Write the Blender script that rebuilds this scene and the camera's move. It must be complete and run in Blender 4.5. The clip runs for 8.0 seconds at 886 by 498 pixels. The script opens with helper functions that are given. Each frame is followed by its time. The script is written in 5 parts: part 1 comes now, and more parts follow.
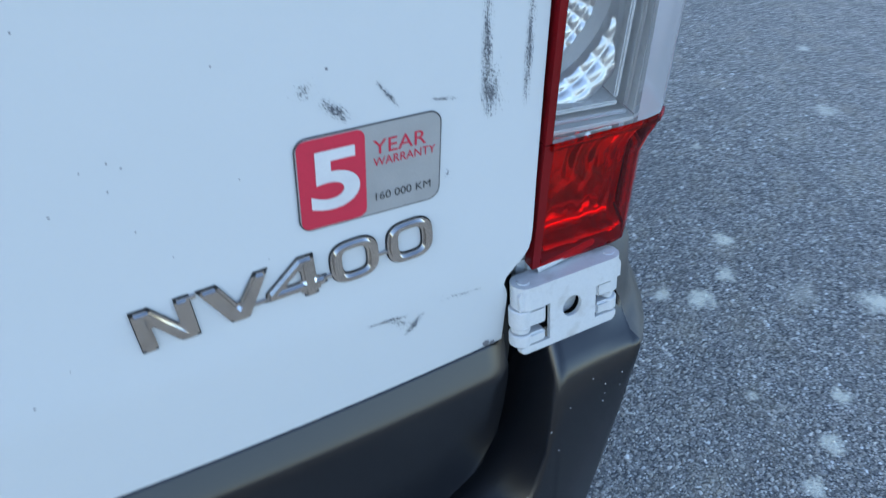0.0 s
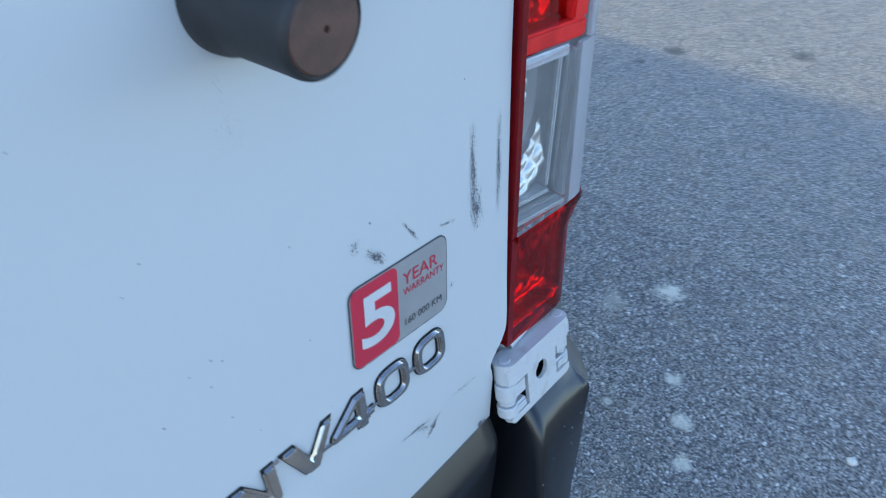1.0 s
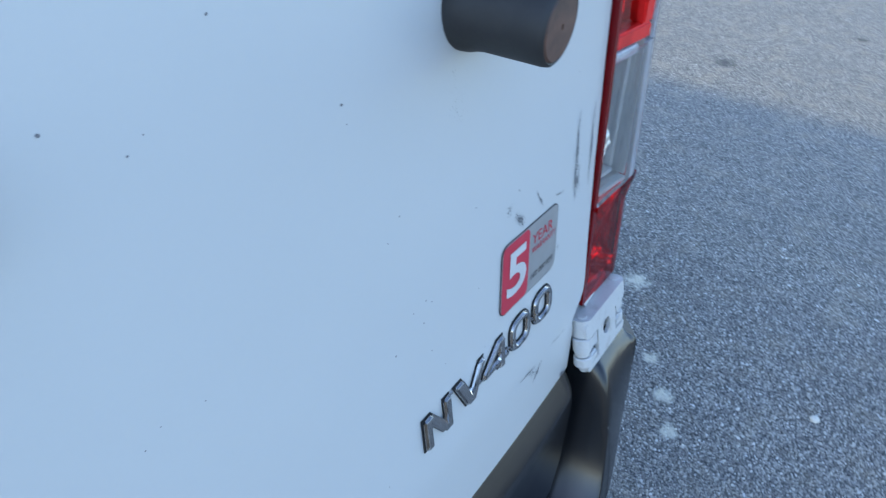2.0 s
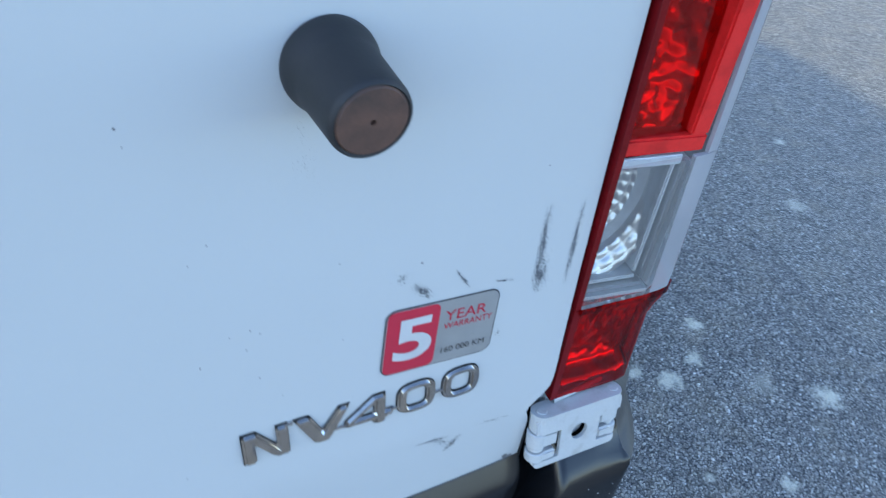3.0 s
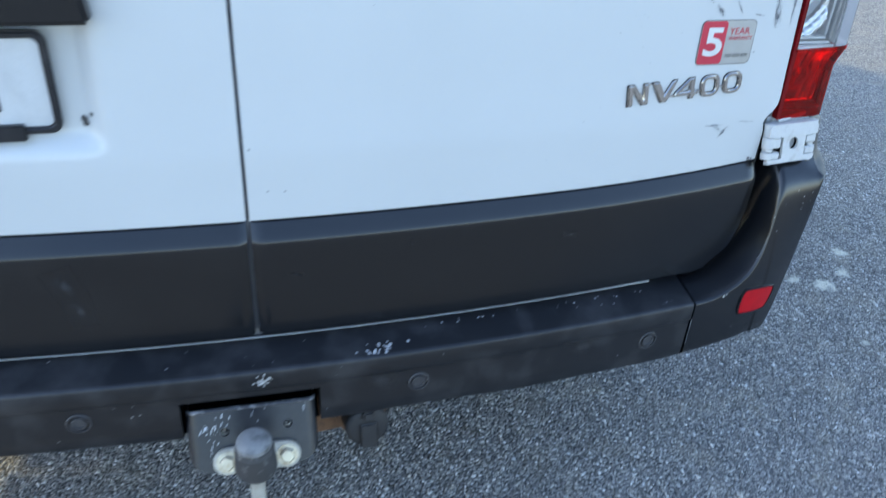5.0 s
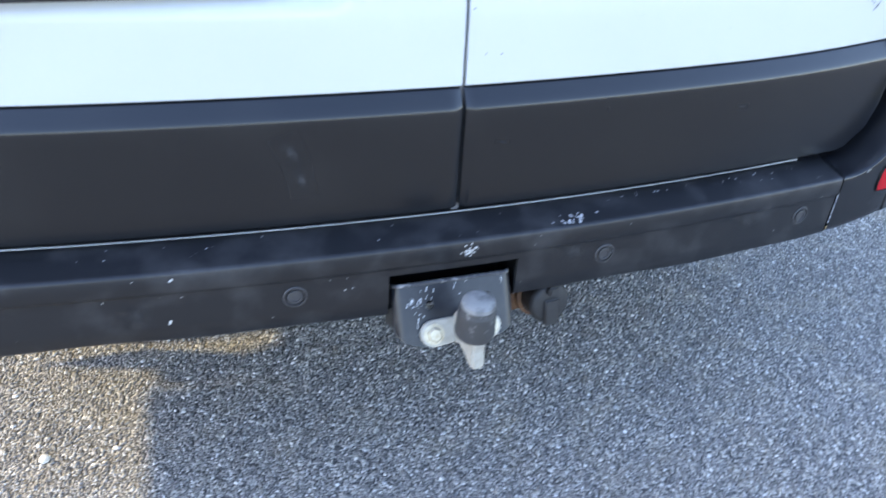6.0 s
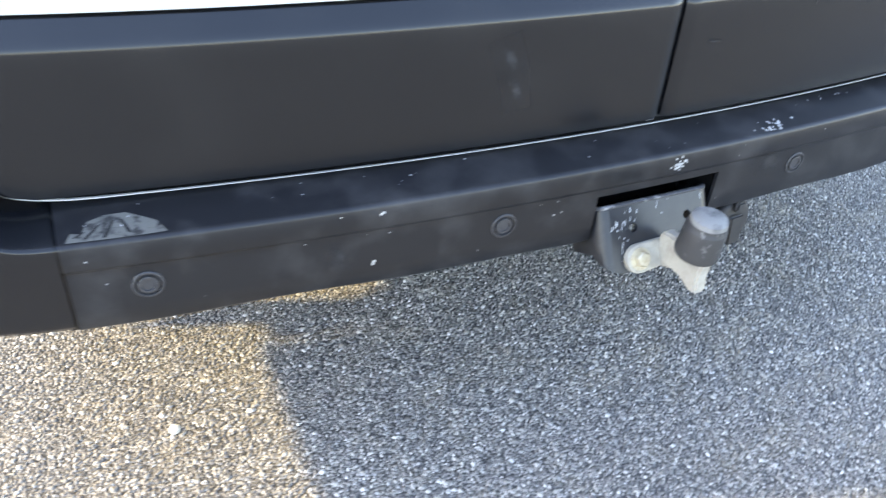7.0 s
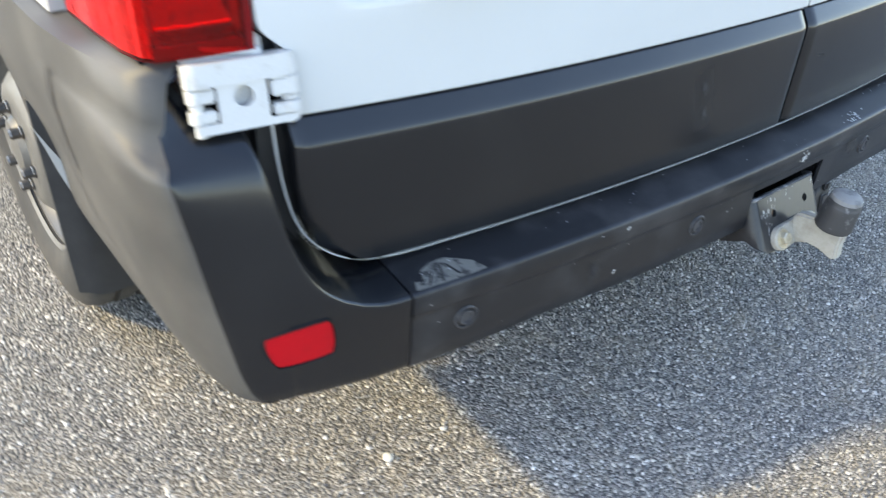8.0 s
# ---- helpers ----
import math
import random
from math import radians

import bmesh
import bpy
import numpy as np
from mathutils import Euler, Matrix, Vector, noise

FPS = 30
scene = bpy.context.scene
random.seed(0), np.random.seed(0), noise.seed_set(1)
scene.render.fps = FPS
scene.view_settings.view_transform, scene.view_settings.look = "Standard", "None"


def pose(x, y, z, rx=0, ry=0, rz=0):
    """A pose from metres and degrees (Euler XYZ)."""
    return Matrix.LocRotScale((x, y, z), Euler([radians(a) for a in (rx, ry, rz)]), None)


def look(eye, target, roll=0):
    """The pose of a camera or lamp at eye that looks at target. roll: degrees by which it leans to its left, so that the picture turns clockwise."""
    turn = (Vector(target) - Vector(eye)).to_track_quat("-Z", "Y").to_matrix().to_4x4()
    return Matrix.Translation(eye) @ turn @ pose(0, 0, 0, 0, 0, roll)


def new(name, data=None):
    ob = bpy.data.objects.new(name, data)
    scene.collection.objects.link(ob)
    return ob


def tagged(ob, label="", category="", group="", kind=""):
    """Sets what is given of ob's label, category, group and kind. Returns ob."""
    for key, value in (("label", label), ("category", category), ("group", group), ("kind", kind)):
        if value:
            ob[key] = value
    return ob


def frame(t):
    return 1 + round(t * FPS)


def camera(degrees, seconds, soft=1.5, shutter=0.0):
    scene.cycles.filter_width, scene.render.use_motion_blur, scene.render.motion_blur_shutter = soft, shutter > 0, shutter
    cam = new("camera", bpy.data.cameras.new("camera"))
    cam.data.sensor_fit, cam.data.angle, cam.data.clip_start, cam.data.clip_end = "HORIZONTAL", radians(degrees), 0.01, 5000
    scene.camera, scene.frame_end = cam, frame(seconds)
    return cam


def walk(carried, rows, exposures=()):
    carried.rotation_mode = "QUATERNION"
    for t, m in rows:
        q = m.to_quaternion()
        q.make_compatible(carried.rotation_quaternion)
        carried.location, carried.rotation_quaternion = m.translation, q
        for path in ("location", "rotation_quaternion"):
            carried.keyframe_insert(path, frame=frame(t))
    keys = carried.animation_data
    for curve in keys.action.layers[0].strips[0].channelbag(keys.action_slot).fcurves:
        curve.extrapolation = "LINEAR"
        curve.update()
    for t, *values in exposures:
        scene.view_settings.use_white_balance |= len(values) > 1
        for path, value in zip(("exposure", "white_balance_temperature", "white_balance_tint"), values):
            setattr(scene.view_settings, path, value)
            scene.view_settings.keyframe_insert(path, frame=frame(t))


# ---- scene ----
cam = camera(58.3, 8.0, soft=1.2, shutter=0.4)
PATH = [
    (0, (0.637, -0.395, 1.242), (1.218, 0.999, -0.069), 2.2),
    (0.5, (0.546, -0.344, 1.254), (1.431, 0.969, 0.032), 2.2),
    (1, (0.465, -0.319, 1.304), (1.604, 0.837, 0.135), 1.7),
    (1.5, (0.312, -0.285, 1.329), (1.629, 0.703, 0.192), 1.4),
    (2, (0.265, -0.275, 1.329), (1.56, 0.751, 0.201), 2.9),
    (2.2, (0.305, -0.294, 1.345), (1.498, 0.843, 0.211), 4.5),
    (3.3, (0.58, -0.466, 1.408), (1.116, 0.966, 0.119), 10.1),
    (3.5, (0.567, -0.537, 1.413), (1.05, 0.917, 0.128), 9.9),
    (4, (0.385, -0.766, 1.443), (0.824, 0.775, 0.246), 7.5),
    (4.5, (0.193, -0.92, 1.404), (0.627, 0.702, 0.317), 4.1),
    (5, (0.022, -1.046, 1.29), (0.485, 0.589, 0.235), 3.6),
    (5.2, (-0.056, -1.079, 1.274), (0.432, 0.55, 0.221), 3.7),
    (6.3, (-0.477, -1.02, 1.065), (0.155, 0.535, -0.021), 3.8),
    (6.5, (-0.541, -0.956, 1.038), (0.129, 0.57, -0.069), 4.0),
    (7, (-0.706, -0.828, 1.009), (0.038, 0.61, -0.166), 4.4),
    (7.5, (-0.966, -0.771, 1.032), (-0.065, 0.563, -0.155), 4.8),
    (8, (-1.217, -0.664, 1.078), (-0.161, 0.611, -0.045), 3.0),
]
EXPOSURES = [(0.0, 1.50, 6350, 10), (0.5, 1.34, 6080, 10), (1.0, 1.35, 6030, 10), (2.0, 1.38, 6030, 10), (3.5, 1.45, 6100, 10), (4.5, 1.50, 6250, 10), (5.2, 1.76, 6500, 10), (6.3, 2.42, 6850, 18), (7.0, 2.60, 7600, 16), (7.5, 2.38, 7500, 14), (8.0, 1.96, 7380, 13)]
walk(cam, [(t, look(eye, target, roll)) for t, eye, target, roll in PATH], EXPOSURES)

# ---- light ----
# sunlight falls from the van's front left over the vehicle; its rear stands in its own shade
SUN_X, SUN_Y = 1.19, -0.45
sun_up = math.atan2(1.0, math.hypot(SUN_X, SUN_Y))
world = bpy.data.worlds.new("sky")
scene.world = world
world.use_nodes = True
wn = world.node_tree
sky = wn.nodes.new("ShaderNodeTexSky")
sky.sky_type = "NISHITA"
sky.sun_disc = False
sky.sun_elevation = sun_up
sky.sun_rotation = math.atan2(-SUN_X, -SUN_Y)
sky.air_density, sky.dust_density, sky.ozone_density = 1.0, 0.5, 1.8
wn.links.new(sky.outputs[0], wn.nodes["Background"].inputs[0])
wn.nodes["Background"].inputs[1].default_value = 0.203
sun_data = bpy.data.lights.new("sun", "SUN")
sun_data.energy, sun_data.angle, sun_data.color = 1.18, radians(2.4), (1.0, 0.835, 0.38)
sun = new("sun", sun_data)
sun.matrix_world = look((-SUN_X * 8, -SUN_Y * 8, 8), (0, 0, 0))


# ---- materials ----
def nodes_of(name):
    m = bpy.data.materials.new(name)
    m.use_nodes = True
    t = m.node_tree
    return m, t, t.nodes["Principled BSDF"], t.nodes["Material Output"]


def math_node(t, op, a, b=None, c=None, clamp=False):
    n = t.nodes.new("ShaderNodeMath")
    n.operation, n.use_clamp = op, clamp
    for k, v in enumerate((a, b, c)):
        if v is None:
            continue
        if isinstance(v, (int, float)):
            n.inputs[k].default_value = v
        else:
            t.links.new(v, n.inputs[k])
    return n.outputs[0]


def mix_colour(t, fac, a, b, blend="MIX"):
    n = t.nodes.new("ShaderNodeMix")
    n.data_type, n.blend_type = "RGBA", blend
    for k, v in ((0, fac), (6, a), (7, b)):
        if isinstance(v, (int, float)):
            n.inputs[k].default_value = v
        elif isinstance(v, tuple):
            n.inputs[k].default_value = (*v[:3], 1)
        else:
            t.links.new(v, n.inputs[k])
    return n.outputs[2]


def noise_tex(t, scale, detail=3.0, rough=0.55, coords="Object", stretch=None):
    co = t.nodes.new("ShaderNodeTexCoord").outputs[coords]
    if stretch:
        mp = t.nodes.new("ShaderNodeMapping")
        mp.inputs["Scale"].default_value = stretch
        t.links.new(co, mp.inputs[0])
        co = mp.outputs[0]
    n = t.nodes.new("ShaderNodeTexNoise")
    n.inputs["Scale"].default_value = scale
    n.inputs["Detail"].default_value = detail
    n.inputs["Roughness"].default_value = rough
    t.links.new(co, n.inputs["Vector"])
    return n.outputs["Fac"]


def ramp(t, fac, a, b):
    """0 below a, 1 above b."""
    n = t.nodes.new("ShaderNodeMapRange")
    n.inputs[1].default_value, n.inputs[2].default_value = a, b
    t.links.new(fac, n.inputs[0])
    return n.outputs[0]


def bump_to(t, bsdf, height, strength, distance):
    b = t.nodes.new("ShaderNodeBump")
    b.inputs["Strength"].default_value, b.inputs["Distance"].default_value = strength, distance
    t.links.new(height, b.inputs["Height"])
    t.links.new(b.outputs[0], bsdf.inputs["Normal"])


def surface(name, colour, second, big=6.0, fine=120.0, rough=0.5, rough_var=0.1, metal=0.0, bump=0.1, bump_size=0.001, coat=0.0, wear=(0.45, 0.75), spec=0.5, speck=0.35):
    """A surface of two tones with large stains, fine grain, uneven gloss and a fine relief."""
    m, t, p, _ = nodes_of(name)
    stain, grain = noise_tex(t, big, 4), noise_tex(t, fine, 2)
    c = mix_colour(t, ramp(t, stain, *wear), colour, second)
    dark = tuple(v * 0.82 for v in colour)
    c = mix_colour(t, math_node(t, "MULTIPLY", ramp(t, grain, 0.4, 0.75), speck), c, dark)
    t.links.new(c, p.inputs["Base Color"])
    r = math_node(t, "MULTIPLY_ADD", stain, rough_var * 2, rough - rough_var)
    t.links.new(r, p.inputs["Roughness"])
    p.inputs["Metallic"].default_value = metal
    p.inputs["Coat Weight"].default_value = coat
    p.inputs["Specular IOR Level"].default_value = spec
    p.inputs["Coat Roughness"].default_value = 0.08
    bump_to(t, p, grain, bump, bump_size)
    return m


WHITE = surface("white_paint", (0.535, 0.545, 0.535), (0.50, 0.51, 0.50), 2.2, 260.0, 0.34, 0.05, 0.0, 0.0, 0.0003, 0.35, (0.4, 0.8), 0.5, 0.04)
HINGE_WHITE = surface("hinge_paint", (0.52, 0.52, 0.505), (0.38, 0.36, 0.33), 60.0, 400.0, 0.42, 0.08, 0.0, 0.08, 0.0006, 0.1, (0.55, 0.8))
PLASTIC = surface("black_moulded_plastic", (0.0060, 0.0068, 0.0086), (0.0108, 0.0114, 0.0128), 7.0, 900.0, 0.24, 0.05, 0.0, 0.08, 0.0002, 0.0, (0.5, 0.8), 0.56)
BUMPER_TOP = surface("worn_bumper_plastic", (0.013, 0.0138, 0.016), (0.050, 0.050, 0.052), 13.0, 700.0, 0.36, 0.10, 0.0, 0.22, 0.0005, 0.0, (0.48, 0.80), 0.42)
DUSTY_LIT = surface("dusty_lit_plastic", (0.050, 0.049, 0.047), (0.105, 0.100, 0.092), 7.0, 600.0, 0.50, 0.07, 0.0, 0.2, 0.0005, 0.0, (0.35, 0.75), 0.4)
JOINT = surface("joint_grey", (0.15, 0.155, 0.165), (0.05, 0.05, 0.055), 12.0, 200.0, 0.5, 0.1)
SENSOR = surface("sensor_plastic", (0.043, 0.043, 0.046), (0.062, 0.062, 0.065), 60.0, 500.0, 0.4, 0.08)
SCRAPED = surface("scraped_plastic", (0.135, 0.135, 0.122), (0.025, 0.025, 0.026), 70.0, 300.0, 0.6, 0.1, 0.0, 0.4, 0.001, 0.0, (0.5, 0.62))
RUBBER = surface("black_rubber", (0.018, 0.018, 0.019), (0.035, 0.034, 0.033), 20.0, 400.0, 0.62, 0.1, 0.0, 0.2, 0.0006)
TYRE = surface("tyre_rubber", (0.030, 0.029, 0.028), (0.075, 0.068, 0.058), 9.0, 300.0, 0.75, 0.1, 0.0, 0.25, 0.0008)
STEEL = surface("wheel_steel", (0.13, 0.127, 0.12), (0.095, 0.088, 0.076), 14.0, 200.0, 0.48, 0.12, 0.25, 0.08, 0.0006)
NUT = surface("wheel_nut_steel", (0.10, 0.10, 0.10), (0.20, 0.16, 0.12), 60.0, 300.0, 0.4, 0.1, 0.7, 0.1, 0.0005)
CHROME = surface("badge_chrome", (0.58, 0.57, 0.56), (0.48, 0.47, 0.46), 90.0, 500.0, 0.10, 0.03, 1.0, 0.0, 0.0002)
MIRROR = surface("lamp_chrome", (0.66, 0.67, 0.68), (0.58, 0.59, 0.60), 60.0, 500.0, 0.33, 0.04, 1.0, 0.0, 0.0002)
DARK = surface("dark_underside", (0.012, 0.012, 0.012), (0.03, 0.028, 0.025), 5.0, 60.0, 0.85, 0.05, 0.0, 0.2, 0.002)
# almost no reflectance: puts the shade of deep gaps into the colour
GAP_SHADE = surface("gap_shade_black", (0.004, 0.004, 0.004), (0.008, 0.008, 0.008), 5.0, 60.0, 0.9, 0.05, 0.0, 0.1, 0.001, 0.0, (0.45, 0.75), 0.05)
WORN_EDGE = surface("worn_black_steel", (0.085, 0.086, 0.090), (0.42, 0.41, 0.40), 85.0, 300.0, 0.45, 0.1, 0.2, 0.3, 0.0006, 0.0, (0.52, 0.66))
TOWBLACK = surface("black_painted_steel", (0.013, 0.0145, 0.018), (0.030, 0.031, 0.034), 30.0, 260.0, 0.34, 0.1, 0.0, 0.12, 0.0006)
CAST = surface("weathered_zinc_casting", (0.42, 0.40, 0.345), (0.29, 0.265, 0.215), 45.0, 350.0, 0.55, 0.08, 0.15, 0.25, 0.0008)
BOLT = surface("yellow_passivated_steel", (0.58, 0.53, 0.41), (0.34, 0.26, 0.17), 90.0, 500.0, 0.42, 0.1, 0.7, 0.2, 0.0006)
RUST = surface("rusty_steel", (0.16, 0.085, 0.045), (0.05, 0.035, 0.028), 70.0, 300.0, 0.8, 0.08, 0.1, 0.4, 0.001)
CAP = surface("chalky_cap_rubber", (0.040, 0.040, 0.041), (0.30, 0.30, 0.29), 55.0, 300.0, 0.55, 0.1, 0.0, 0.2, 0.0008, 0.0, (0.58, 0.80))
CAP_TOP = surface("pale_cap_rubber", (0.20, 0.20, 0.195), (0.08, 0.08, 0.08), 60.0, 300.0, 0.6, 0.1, 0.0, 0.2, 0.0008, 0.0, (0.5, 0.7))
FACE_BROWN = surface("rust_stained_rubber", (0.12, 0.062, 0.043), (0.055, 0.034, 0.027), 55.0, 420.0, 0.6, 0.1, 0.0, 0.3, 0.0007, 0.0, (0.4, 0.7))
REFLEX = surface("red_reflector", (0.45, 0.003, 0.009), (0.37, 0.003, 0.008), 40.0, 700.0, 0.30, 0.05, 0.0, 0.15, 0.0005, 0.0, (0.45, 0.75), 0.25)
STICK_RED = surface("sticker_red", (0.52, 0.020, 0.050), (0.46, 0.02, 0.045), 30.0, 500.0, 0.35, 0.05, 0.0, 0.0, 0.0003, 0.2)
STICK_GREY = surface("sticker_silver", (0.42, 0.42, 0.41), (0.36, 0.36, 0.35), 20.0, 900.0, 0.33, 0.05, 0.45, 0.03, 0.0003, 0.2)
CHIP = surface("stone_chip", (0.16, 0.16, 0.17), (0.10, 0.09, 0.085), 90.0, 500.0, 0.6, 0.05)
STICK_DARK = surface("sticker_dark_print", (0.05, 0.05, 0.05), (0.07, 0.07, 0.07), 30.0, 500.0, 0.45, 0.05)
STICK_LIGHT = surface("sticker_light_print", (0.66, 0.66, 0.65), (0.58, 0.58, 0.57), 20.0, 500.0, 0.35, 0.05, 0.2)
PLATE_WHITE = surface("plate_white", (0.56, 0.57, 0.57), (0.48, 0.49, 0.49), 25.0, 500.0, 0.35, 0.05, 0.0, 0.05, 0.0005, 0.2)
PAINT_SPECK = surface("dried_white_paint", (0.48, 0.48, 0.47), (0.25, 0.25, 0.25), 120.0, 400.0, 0.7, 0.05, 0.0, 0.3, 0.0006)
PALE_STONE = surface("pale_grit", (0.66, 0.64, 0.60), (0.46, 0.44, 0.40), 60.0, 400.0, 0.75, 0.05, 0.0, 0.3, 0.001)
PEBBLE = surface("pale_pebble", (0.62, 0.59, 0.52), (0.42, 0.40, 0.35), 90.0, 400.0, 0.8, 0.05, 0.0, 0.3, 0.001)


def lens(name, tint, rough, cloud):
    """Thin moulded lamp plastic: coloured see-through sheet with a glossy face."""
    m, t, p, out = nodes_of(name)
    t.nodes.remove(p)
    see = t.nodes.new("ShaderNodeBsdfTransparent")
    see.inputs[0].default_value = (*tint, 1)
    body = t.nodes.new("ShaderNodeBsdfDiffuse")
    body.inputs[0].default_value = (*tint, 1)
    m1 = t.nodes.new("ShaderNodeMixShader")
    m1.inputs[0].default_value = cloud
    t.links.new(see.outputs[0], m1.inputs[1])
    t.links.new(body.outputs[0], m1.inputs[2])
    shine = t.nodes.new("ShaderNodeBsdfGlossy")
    shine.inputs["Roughness"].default_value = rough
    fr = t.nodes.new("ShaderNodeFresnel")
    fr.inputs[0].default_value = 1.38
    m2 = t.nodes.new("ShaderNodeMixShader")
    t.links.new(fr.outputs[0], m2.inputs[0])
    t.links.new(m1.outputs[0], m2.inputs[1])
    t.links.new(shine.outputs[0], m2.inputs[2])
    t.links.new(m2.outputs[0], out.inputs[0])
    return m


RED_LENS = lens("red_lamp_plastic", (0.97, 0.012, 0.010), 0.04, 0.02)
CLEAR_LENS = lens("clear_lamp_plastic", (0.95, 0.96, 0.96), 0.04, 0.09)
FROST_LENS = lens("hazy_lamp_plastic", (0.80, 0.80, 0.83), 0.10, 0.38)
FROST = surface("frosted_lamp_edge", (0.74, 0.75, 0.75), (0.64, 0.64, 0.65), 30.0, 300.0, 0.28, 0.05, 0.0, 0.03, 0.0004, 0.5)
DARK_RED = surface("dark_red_plastic", (0.16, 0.004, 0.006), (0.12, 0.004, 0.005), 45.0, 300.0, 0.20, 0.03, 0.0, 0.02, 0.0004, 0.0, (0.45, 0.75), 0.25)
HOUSING = surface("grey_lamp_housing", (0.36, 0.36, 0.37), (0.28, 0.28, 0.29), 30.0, 300.0, 0.4, 0.05)
RED_MIRROR = surface("red_lit_mirror", (0.62, 0.10, 0.09), (0.45, 0.06, 0.05), 60.0, 400.0, 0.20, 0.05, 0.75, 0.05, 0.0004)
RED_TROUGH = surface("red_chamber_mirror", (0.80, 0.16, 0.14), (0.66, 0.10, 0.09), 60.0, 400.0, 0.16, 0.04, 0.92, 0.04, 0.0004)
RED_BACK = surface("red_lamp_back", (0.72, 0.020, 0.018), (0.45, 0.012, 0.011), 45.0, 300.0, 0.25, 0.05, 0.0, 0.1, 0.0006)


def smear(name, colour, density, stretch, scale):
    """A rubbed mark that breaks up into streaks and fades to its edges."""
    m, t, p, out = nodes_of(name)
    p.inputs["Base Color"].default_value = (*colour, 1)
    p.inputs["Roughness"].default_value = 0.7
    uv = t.nodes.new("ShaderNodeTexCoord").outputs["UV"]
    sep = t.nodes.new("ShaderNodeSeparateXYZ")
    t.links.new(uv, sep.inputs[0])
    edge = None
    for k in (0, 1):
        d = math_node(t, "ABSOLUTE", math_node(t, "SUBTRACT", sep.outputs[k], 0.5))
        e = math_node(t, "SUBTRACT", 1.0, math_node(t, "MULTIPLY", d, 2.0))
        edge = e if edge is None else math_node(t, "MULTIPLY", edge, math_node(t, "POWER", e, 0.5))
    streak = noise_tex(t, scale, 5, 0.7, "UV", stretch)
    grit = noise_tex(t, 900.0, 2, 0.6)
    v = math_node(t, "ADD", math_node(t, "MULTIPLY", streak, 1.0), math_node(t, "MULTIPLY", math_node(t, "SUBTRACT", grit, 0.5), 0.9))
    v = math_node(t, "ADD", v, math_node(t, "MULTIPLY", math_node(t, "SUBTRACT", edge, 0.5), 0.35))
    alpha = math_node(t, "MULTIPLY", ramp(t, v, 1.0 - density, 1.18 - density), ramp(t, edge, 0.0, 0.25))
    alpha = math_node(t, "MULTIPLY", alpha, 0.85)
    see = t.nodes.new("ShaderNodeBsdfTransparent")
    mx = t.nodes.new("ShaderNodeMixShader")
    t.links.new(alpha, mx.inputs[0])
    t.links.new(see.outputs[0], mx.inputs[1])
    t.links.new(p.outputs[0], mx.inputs[2])
    t.links.new(mx.outputs[0], out.inputs[0])
    return m


SCUFF = smear("dark_scuff", (0.095, 0.10, 0.115), 0.53, (5.0, 1.2, 1.0), 3.0)
SCUFF_FAINT = smear("faint_scuff", (0.16, 0.17, 0.18), 0.40, (4.0, 1.5, 1.0), 2.5)
# serves for dirt under the handle and for the buffer's painted shadow
GRIME_SHADE = smear("grime_and_buffer_shade", (0.30, 0.31, 0.33), 0.30, (1.0, 0.4, 1.0), 1.2)
DUST_SMUDGE = smear("dust_smudge", (0.030, 0.030, 0.032), 0.49, (1.2, 1.0, 1.0), 1.6)

# pale splashes on the asphalt: x, y, radius, strength
SPLASHES = [(1.85, 0.73, 0.036, 1.0), (1.775, 0.62, 0.034, 1.0), (1.672, 0.572, 0.045, 1.0), (1.597, 0.618, 0.026, 0.9), (2.05, 0.428, 0.050, 1.0),
            (1.778, 0.245, 0.028, 0.9), (1.68, 0.155, 0.036, 0.9), (1.584, 0.096, 0.028, 0.9), (1.61, 0.306, 0.016, 0.7), (2.029, 1.10, 0.020, 0.6), (2.53, 1.14, 0.05, 0.5), (2.75, 1.5, 0.03, 0.6), (1.906, 0.51, 0.05, 0.3)]
TARS = [(3.518, 1.369, 0.07), (3.893, 0.966, 0.075), (4.744, 0.592, 0.05), (3.30, 1.407, 0.035)]


